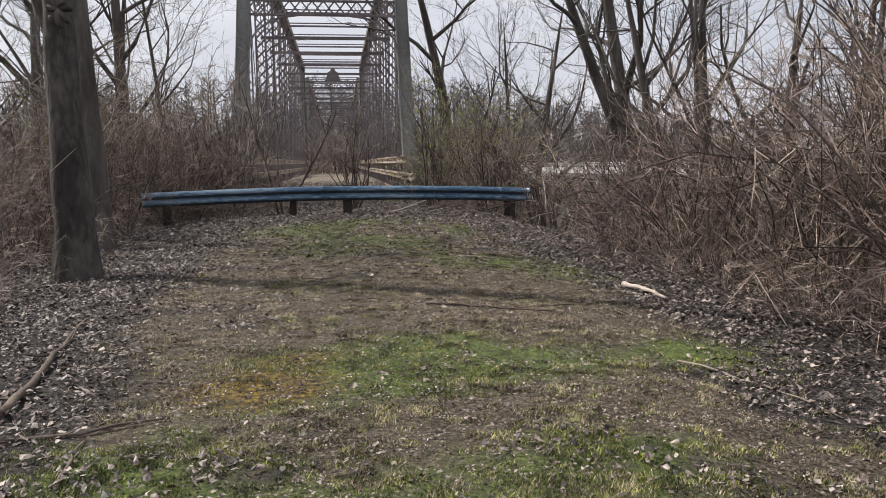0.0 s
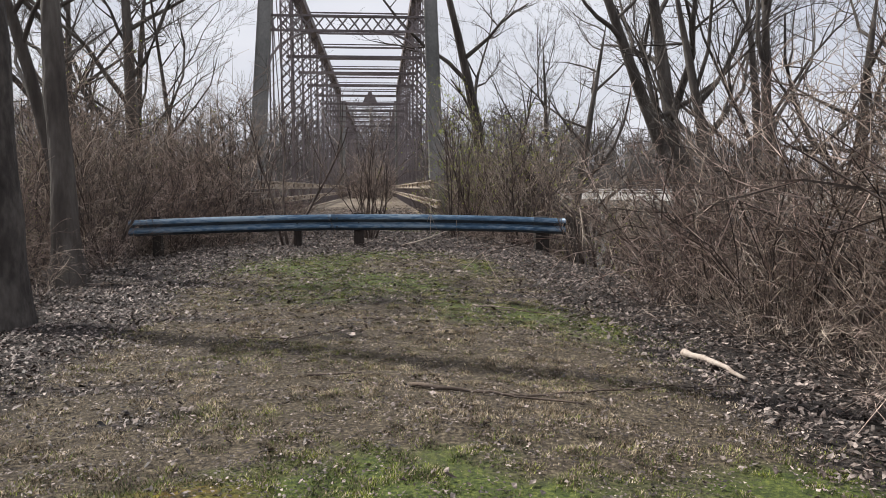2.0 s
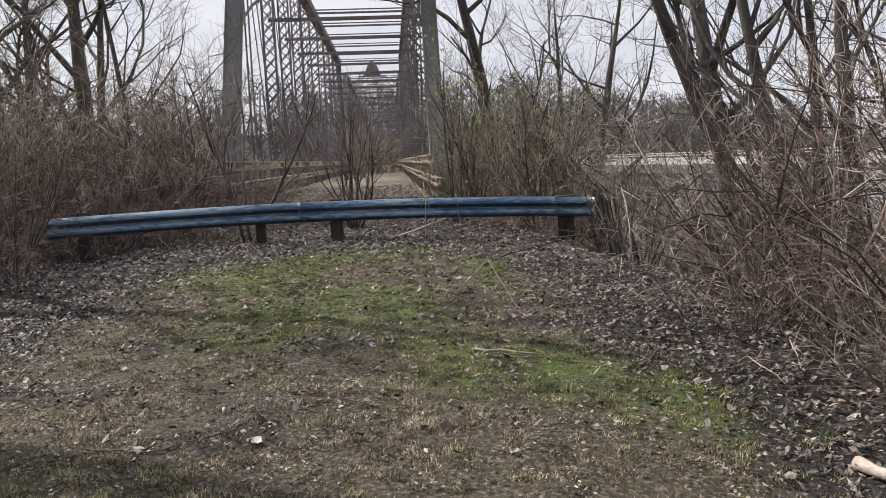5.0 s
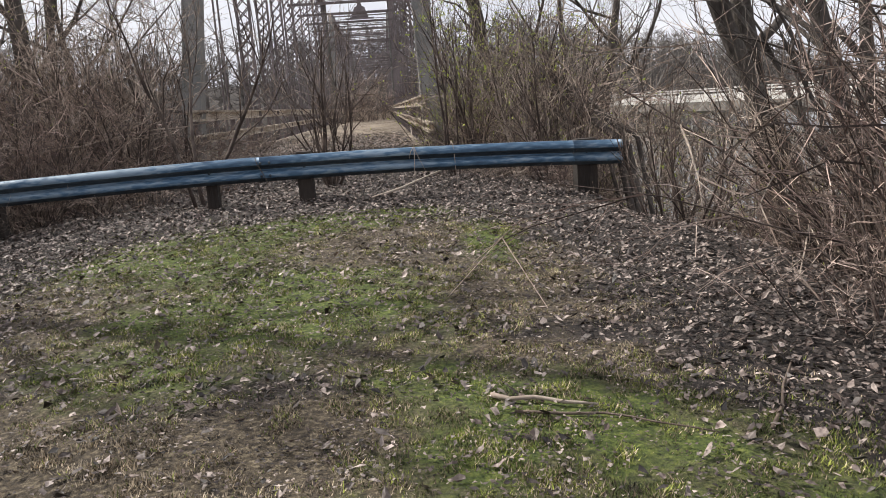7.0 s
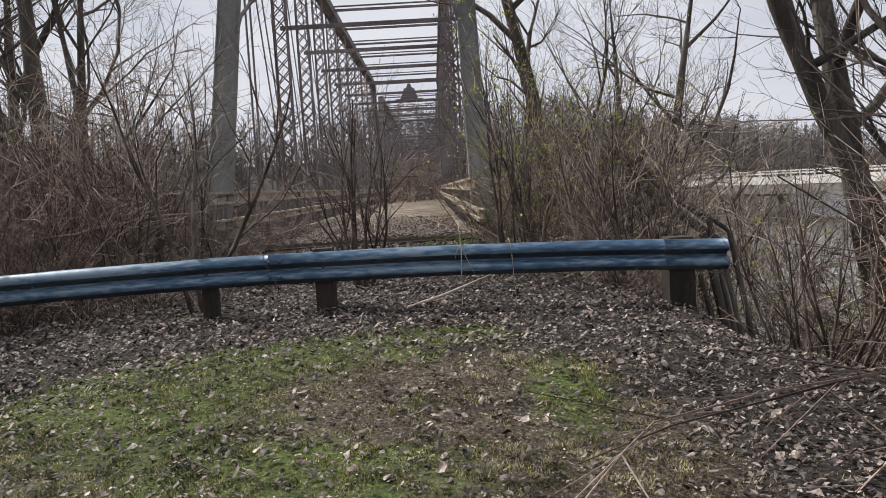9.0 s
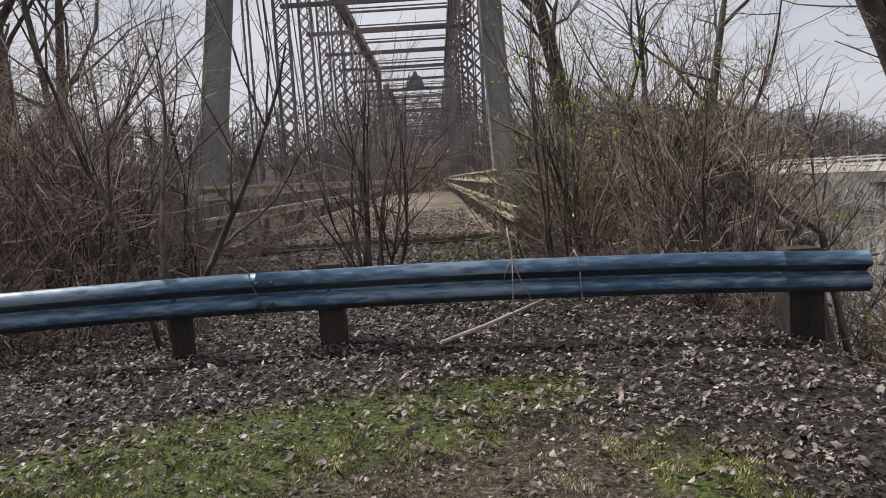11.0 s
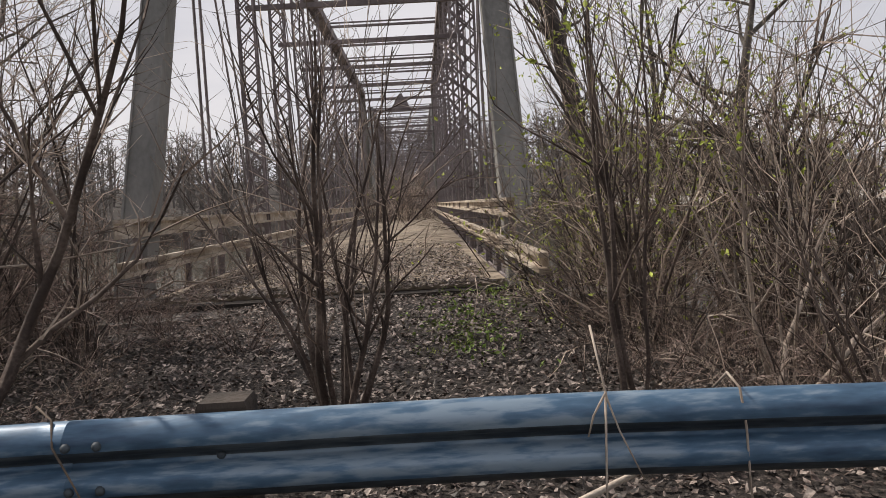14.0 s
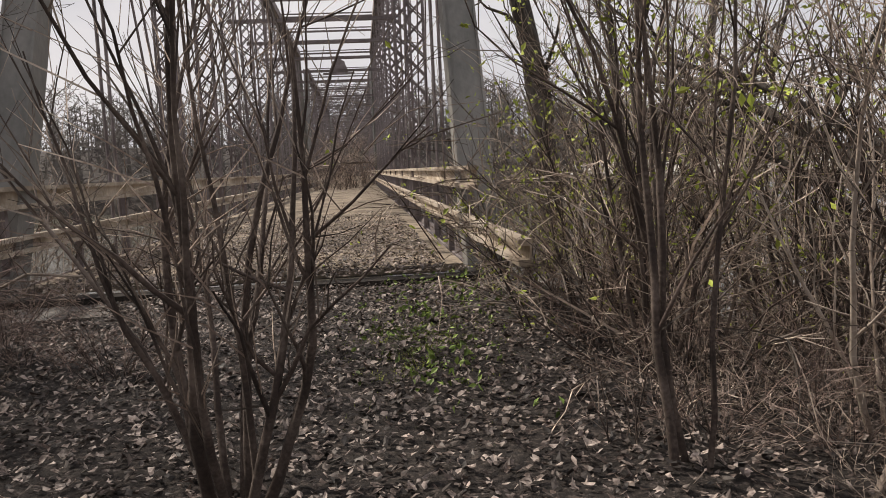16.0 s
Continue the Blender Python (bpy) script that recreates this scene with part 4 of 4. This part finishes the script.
# far woods on the other bank
def far_woods():
    rng = random.Random(9)
    g = Build()
    for k in range(1250):
        x = rng.uniform(-230, 270)
        y = 184 + 115 * rng.random() ** 1.4 - 0.05 * abs(x) + 1.2 * max(0, x - 40)
        z = height(x, y)
        h = rng.uniform(14, 21) * (0.5 if k % 3 == 0 else 1.0)
        g.tube([(x, y, z - 1), (x + rng.gauss(0, 0.8), y, z + h)], [0.32, 0.05], 3, False)
        for _ in range(12):
            f = rng.uniform(0.08, 0.95)
            a = rng.uniform(0, 2 * math.pi)
            ln = h * rng.uniform(0.16, 0.36) * (1.1 - f * 0.6)
            q = wander(rng, (x, y, z + h * f), (math.cos(a), math.sin(a), rng.uniform(0.2, 1.1)), ln, 2, 0.2, 0.05)
            g.tube(q, [0.14, 0.1, 0.06], 3, False)
            for _ in range(3):
                d = Vector((rng.gauss(0, 1), rng.gauss(0, 1), rng.uniform(0, 1.2))).normalized()
                p = q[rng.randint(1, 2)]
                g.tube([p, p + d * (ln * rng.uniform(0.3, 0.7))], [0.09, 0.06], 3, False)
    return g


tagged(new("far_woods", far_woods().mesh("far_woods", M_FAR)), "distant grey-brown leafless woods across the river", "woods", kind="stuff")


# ---------------------------------------------------------------- ground cover
LX, LY, LD = -5.2, -3.2, 0.06
LNX, LNY = round(11 / LD), round(29 / LD)
COVER = [[cover(LX + i * LD, LY + j * LD) for i in range(LNX + 2)] for j in range(LNY + 2)]
HEIGHT = [[height(LX + i * LD, LY + j * LD) for i in range(LNX + 2)] for j in range(LNY + 2)]


def quick(x, y):
    """Cover and height from a table, for what is strewn."""
    u, v = min(max((x - LX) / LD, 0), LNX), min(max((y - LY) / LD, 0), LNY)
    i, j = int(u), int(v)
    u, v = u - i, v - j
    z = (HEIGHT[j][i] * (1 - u) + HEIGHT[j][i + 1] * u) * (1 - v) + (HEIGHT[j + 1][i] * (1 - u) + HEIGHT[j + 1][i + 1] * u) * v
    return (*COVER[j][i], z)


def scatter_leaves():
    rng = random.Random(21)
    v, f = [], []
    count = 0
    while count < 140000:
        x, y = rng.uniform(-4.6, 5.2), -3.0 + 41 * rng.random()
        if y < 1.0 and rng.random() > 0.35 + 0.16 * (y + 3):
            continue
        t, gr, ms, hz = quick(x, y)
        if y > 24.4:
            t = gr = 0
        if y > 24.9 and not XL + 0.5 < x < XR - 0.5 or y > 26 and rng.random() < (y - 25) / 13:
            continue
        if rng.random() > (0.10 if y < 9 else 0.14 if y < 12.5 else 0.30) + 0.87 * (1 - t) * (1 - 0.6 * gr):
            continue
        count += 1
        k = rng.uniform(0.010, 0.027) * (1.3 if rng.random() < 0.12 else 1) * (0.72 if t > 0.5 and y < 9 else 1)
        z = (hz if y < 24.6 else DECK + 0.01) + rng.uniform(0.004, 0.03)
        w = rng.uniform(0, 2 * math.pi)
        tx, ty = rng.gauss(0, 0.34), rng.gauss(0, 0.34)
        ux, uy = math.cos(w), math.sin(w)
        i = len(v)
        wide = rng.uniform(0.4, 0.8)
        for a, b in ((-1, 0), (-0.1, -wide), (0.7, -wide * 0.7), (1, 0.1), (0.1, wide), (0.1, 0)):
            a, b = a + rng.gauss(0, 0.2), b + rng.gauss(0, 0.2)
            px, py = (a * ux - b * uy) * k, (a * uy + b * ux) * k
            v.append((x + px, y + py, z + rng.uniform(-0.1, 0.6) * k + px * tx + py * ty + 0.004))
        f += [(i, i + 1, i + 5), (i + 1, i + 2, i + 5), (i + 2, i + 3, i + 5), (i + 3, i + 4, i + 5), (i + 4, i, i + 5)]
    return v, f


tagged(new("fallen_leaves", mesh_of("fallen_leaves", *scatter_leaves(), M_LEAF)), "curled brown and pale fallen leaves", "leaf litter", kind="stuff")


def scatter_grass(count, seed, green):
    rng = random.Random(seed)
    v, f = [], []
    made = 0
    while made < count:
        x, y = rng.uniform(-2.4, 4.0), 17.0 - 18.5 * rng.random() ** 0.8
        y = 1.3 + 15.4 * rng.random() ** 1.3 if rng.random() < 0.8 else y
        if green and rng.random() < 0.04:
            x, y = rng.gauss(1.6, 0.4), rng.gauss(22.0, 0.9)
        t, gr, ms, z = quick(x, y)
        clump = 0.42 + 1.5 * noise.noise((x * 6.3, y * 6.3, 9.0)) + 0.8 * noise.noise((x * 1.7, y * 1.7, 2.0))
        want = (min(1, gr * 1.7 + 0.05 * t) if green else t * (1 - 0.7 * gr)) * (1 - ms) * min(1.0, max(0.04, clump))
        if rng.random() > want:
            continue
        made += 1
        h = rng.uniform(0.007, 0.019) * (0.6 + 0.75 * max(0, min(1.2, clump)))
        w, a = rng.uniform(0.0016, 0.0042), rng.uniform(0, 2 * math.pi)
        lean = rng.uniform(0.3, 1.7)
        dx, dy = math.cos(a), math.sin(a)
        i = len(v)
        v += [(x - dy * w, y + dx * w, z - 0.004), (x + dy * w, y - dx * w, z - 0.004), (x + dx * h * lean, y + dy * h * lean, z + h)]
        f.append((i, i + 1, i + 2))
    return v, f


def scatter_bits():
    """Small broken leaf and straw bits lying in the turf."""
    rng = random.Random(27)
    v, f = [], []
    made = 0
    while made < 64000:
        x, y = rng.uniform(-2.6, 4.2), 1.2 + 15.0 * rng.random() ** 1.4
        t, gr, ms, z = quick(x, y)
        if rng.random() > 0.25 + 0.75 * t or noise.noise((x * 2.7, y * 2.7, 12.0)) < rng.uniform(-0.45, 0.25):
            continue
        made += 1
        k, a = rng.uniform(0.005, 0.014), rng.uniform(0, 2 * math.pi)
        c, d = math.cos(a) * k, math.sin(a) * k
        w = rng.uniform(0.25, 0.8)
        i = len(v)
        z += rng.uniform(0.004, 0.022)
        v += [(x - c, y - d, z + rng.uniform(0, k)), (x + d * w, y - c * w, z + rng.uniform(0, k)), (x + c, y + d, z + rng.uniform(0, k)), (x - d * w, y + c * w, z + rng.uniform(0, k))]
        f += [(i, i + 1, i + 2), (i, i + 2, i + 3)]
    return v, f


tagged(new("leaf_bits", mesh_of("leaf_bits", *scatter_bits(), M_LEAF)), "small brown leaf fragments lying in the turf", "leaf litter", kind="stuff")
tagged(new("dry_grass", mesh_of("dry_grass", *scatter_grass(290000, 22, False), M_STRAW)), "short straw-coloured winter grass", "grass", kind="stuff")
tagged(new("green_grass", mesh_of("green_grass", *scatter_grass(210000, 23, True), M_GREEN)), "patches of short fresh green grass", "grass", kind="stuff")


# broad-leaved weeds by the bridge approach
rng = random.Random(33)
for cx, cy, n, sx, sy in ((1.62, 22.3, 95, 0.26, 0.7), (1.75, 21.0, 45, 0.18, 0.3), (2.3, 22.9, 50, 0.2, 0.5), (2.05, 24.2, 60, 0.3, 0.25)):
    spots = [(x, y, height(x, y) + rng.uniform(0.02, 0.12)) for x, y in ((rng.gauss(cx, sx), rng.gauss(cy, sy)) for _ in range(n))]
    tagged(new("weed_patch", leaf_mesh(spots, rng, 0.055, M_WEED, "weed_patch")), "low patch of broad-leaved green weeds among leaves", "weeds", "weed patches", "stuff")


# fallen branches
def fallen(label, pts, r, material, category="branch", twigs=0, seed=1):
    rng = random.Random(seed)
    g = Build()
    q = []
    for (ax, ay), (bx, by) in zip(pts, pts[1:]):
        for k in range(4):
            x, y = ax + (bx - ax) * k / 4 + rng.gauss(0, 0.012), ay + (by - ay) * k / 4 + rng.gauss(0, 0.012)
            q.append((x, y, height(x, y) + r + rng.uniform(0.0, 0.012)))
    q.append((*pts[-1], height(*pts[-1]) + r))
    n = len(q)
    g.tube(q, [r * (1 - 0.65 * i / n) * rng.uniform(0.88, 1.1) for i in range(n)], 7)
    ob = tagged(new("fallen_branch", g.mesh("fallen_branch", material, True)), label, category, "fallen branches")
    if twigs:
        for _ in range(twigs):
            t = Build()
            p = Vector(q[rng.randint(1, n - 2)])
            e = wander(rng, p, (rng.gauss(0, 1), rng.gauss(0, 1), rng.uniform(0, 0.3)), rng.uniform(0.15, 0.5), 3, 0.15)
            t.tube(e, [r * 0.4, r * 0.3, r * 0.2, r * 0.1], 4)
            part("side_twig", t.mesh("side_twig", material), ob)
    return ob


fallen("dark crooked fallen branch lying on dry grass", [(1.11, 7.45), (1.41, 7.27), (1.69, 7.19), (2.22, 6.88)], 0.016, M_STICK, seed=2)
fallen("long thin fallen branch across the turf", [(1.79, 7.17), (2.28, 7.23), (2.82, 7.35), (3.48, 7.53)], 0.009, M_STICK, twigs=3, seed=3)
fallen("pale barkless piece of broken branch", [(3.53, 8.57), (3.66, 8.19), (3.66, 7.69)], 0.034, M_PALE, seed=4)
fallen("long grey fallen stick in leaf litter", [(2.7, 5.28), (3.0, 4.69), (3.14, 4.05)], 0.009, M_CANE, seed=5)
fallen("large dark fallen branch with side twigs", [(-1.58, 4.69), (-1.66, 5.43), (-1.8, 6.36), (-1.94, 7.44)], 0.028, M_STICK, twigs=6, seed=6)
fallen("thin dark fallen branch on mossy grass", [(-1.42, 4.3), (-1.0, 4.3), (-0.61, 4.48)], 0.013, M_STICK, twigs=2, seed=7)
fallen("short pale fallen stick on mossy grass", [(-0.9, 3.53), (-0.98, 4.23)], 0.011, M_STICK, seed=8)
fallen("thin dry stick on green turf", [(2.05, 10.5), (2.4, 10.42), (2.8, 10.2)], 0.008, M_STICK, seed=9)
fallen("thin bent stick in dry grass", [(0.77, 9.8), (1.02, 9.68), (1.25, 9.47)], 0.008, M_STICK, seed=10)
fallen("twiggy fallen branch in dry grass", [(-0.2, 9.12), (0.2, 8.99), (0.55, 9.21)], 0.008, M_STICK, twigs=3, seed=11)
fallen("straight stick lying in leaf litter", [(3.03, 10.2), (3.6, 11.15)], 0.010, M_STICK, seed=12)
fallen("thin stick lying in leaf litter", [(3.36, 9.75), (4.15, 10.36)], 0.008, M_STICK, seed=13)
fallen("short pale rotten stick in the turf", [(1.95, 10.68), (2.13, 10.6), (2.4, 10.51)], 0.014, M_CANE, seed=14)
fallen("short dark stick in the turf", [(0.41, 7.71), (0.8, 7.83)], 0.009, M_STICK, seed=15)


# dead stems caught on the guardrail
def dead_stem(label, lines, r, material):
    g = Build()
    for pts in lines:
        g.tube(pts, [r * (1 - 0.5 * i / len(pts)) for i in range(len(pts))], 5)
    return tagged(new("dead_vine", g.mesh("dead_vine", material, True)), label, "dead vine", "dead vines on the guardrail")


dead_stem("pale forked dead stem leaning on the guardrail", [[(1.90, 17.40, 0.84), (1.91, 17.33, 0.72), (1.92, 17.26, 0.60), (1.96, 17.26, 0.48), (2.04, 17.25, 0.30)],
                                                            [(1.92, 17.27, 0.62), (1.87, 17.26, 0.54), (1.85, 17.27, 0.46)], [(1.92, 17.28, 0.60), (1.91, 17.26, 0.40), (1.90, 17.26, 0.02), (1.90, 17.25, -0.12)]], 0.005, M_CANE)
dead_stem("pale dead vine hanging over the guardrail", [[(2.38, 17.47, 0.56), (2.40, 17.38, 0.635), (2.41, 17.29, 0.60), (2.42, 17.265, 0.46), (2.43, 17.27, 0.25), (2.44, 17.24, 0.02), (2.46, 17.2, -0.12)]], 0.006, M_CANE)
dead_stem("thin dark vine clinging to the guardrail", [[(-0.16, 17.42, 0.66), (-0.08, 17.36, 0.62), (-0.05, 17.285, 0.54), (0.02, 17.275, 0.40), (0.06, 17.275, 0.30), (0.06, 17.25, -0.05), (0.07, 17.25, -0.15)]], 0.005, M_STICK)

# branch propped under the rail, and broken trunks in the thicket
g = Build()
g.tube([(1.35, 17.3, height(1.35, 17.3) + 0.01), (1.7, 17.5, 0.07), (2.0, 17.56, 0.17), (2.3, 17.62, 0.27)], [0.018, 0.016, 0.014, 0.010], 7)
tagged(new("fallen_branch", g.mesh("fallen_branch", M_PALE, True)), "grey branch propped on leaves beneath the guardrail", "branch", "fallen branches")
for k, (dx, dz, r) in enumerate(((0, 0, 0.062), (0.22, -0.13, 0.05), (0.1, 0.12, 0.042), (0.38, -0.02, 0.04), (-0.15, -0.22, 0.036))):
    rng = random.Random(70 + k)
    ob = thing("leaning_trunk", "dark broken trunk leaning through the thicket", "fallen tree", (0, 0, 0), "leaning trunks")
    g = Build()
    pts = [(6.3 + dx, 19.6, height(6.3 + dx, 19.6) - 0.1), (5.45 + dx, 20.5, 0.35 + dz), (5.0 + dx, 20.95, 0.8 + dz), (4.45 + dx, 21.5, 1.4 + dz), (4.0 + dx, 22.0, 1.8 + dz), (3.3 + dx, 22.6, 2.05 + dz)]
    g.tube(pts, [r * 1.15, r, r * 0.95, r * 0.8, r * 0.6, r * 0.3], 9)
    part("trunk", g.mesh("trunk", M_BARK, True), ob)
    for i in (2, 3, 3, 4, 4):
        b = Build()
        b.tube(wander(rng, pts[i], (rng.gauss(0, 0.7), rng.gauss(0, 0.7), 0.8), rng.uniform(0.7, 1.5), 5, 0.15), [r * 0.35, r * 0.3, r * 0.25, r * 0.2, r * 0.14, r * 0.08], 5)
        part("branch", b.mesh("branch", M_BARK, True), ob)
fallen("bleached broken branch in the thicket", [(3.5, 19.3), (4.06, 19.73), (4.6, 20.05)], 0.03, M_PALE, twigs=3, seed=16)

# dead branches caught in the thicket
for k, (a, b) in enumerate((((-3.2, 20.4, 0.9), (-0.8, 21.2, 1.15)), ((-4.0, 19.6, 0.75), (-1.9, 20.3, 1.0)), ((-2.6, 22.6, 0.5), (-0.2, 22.4, 0.75)), ((3.55, 19.5, 0.05), (4.6, 20.6, 1.35)), ((3.75, 19.3, 0.08), (4.55, 19.75, 0.55)))):
    rng = random.Random(90 + k)
    a, b = Vector(a), Vector(b)
    q = [a.lerp(b, i / 7) + Vector((rng.gauss(0, 0.02), rng.gauss(0, 0.02), rng.gauss(0, 0.025))) for i in range(8)]
    foot = a - (b - a) * 0.35
    q.insert(0, Vector((foot.x, foot.y, height(foot.x, foot.y) - 0.02)))
    g = Build()
    g.tube(q, [0.02 - 0.0018 * i for i in range(9)], 6)
    ob = tagged(new("dead_branch", g.mesh("dead_branch", M_CANE, True)), "bleached dead branch caught in the thicket", "branch", "dead branches")
    for _ in range(7):
        i = rng.randint(2, 7)
        g = Build()
        g.tube(wander(rng, q[i], (rng.gauss(0, 0.6), rng.gauss(0, 0.6), rng.gauss(0.1, 0.5)), rng.uniform(0.25, 0.6), 3, 0.15), [0.008, 0.006, 0.005, 0.003], 4)
        part("side_twig", g.mesh("side_twig", M_CANE, True), ob)

# wound on the stout trunk
g = Build()
for i in range(9):
    w = 2 * math.pi * i / 8
    g.tube([(0.0, -0.01, 0.0), (0.10 * math.cos(w), -0.028, 0.15 * math.sin(w)), (0.13 * math.cos(w), 0.06, 0.2 * math.sin(w))], [0.03, 0.045, 0.03], 6)
stout = [o for o in scene.objects if o.name == "tree"][0]
part("knot", g.mesh("knot", M_BARK, True), stout, "dark healed wound in the bark", pose(0.04, -0.225, 3.35))
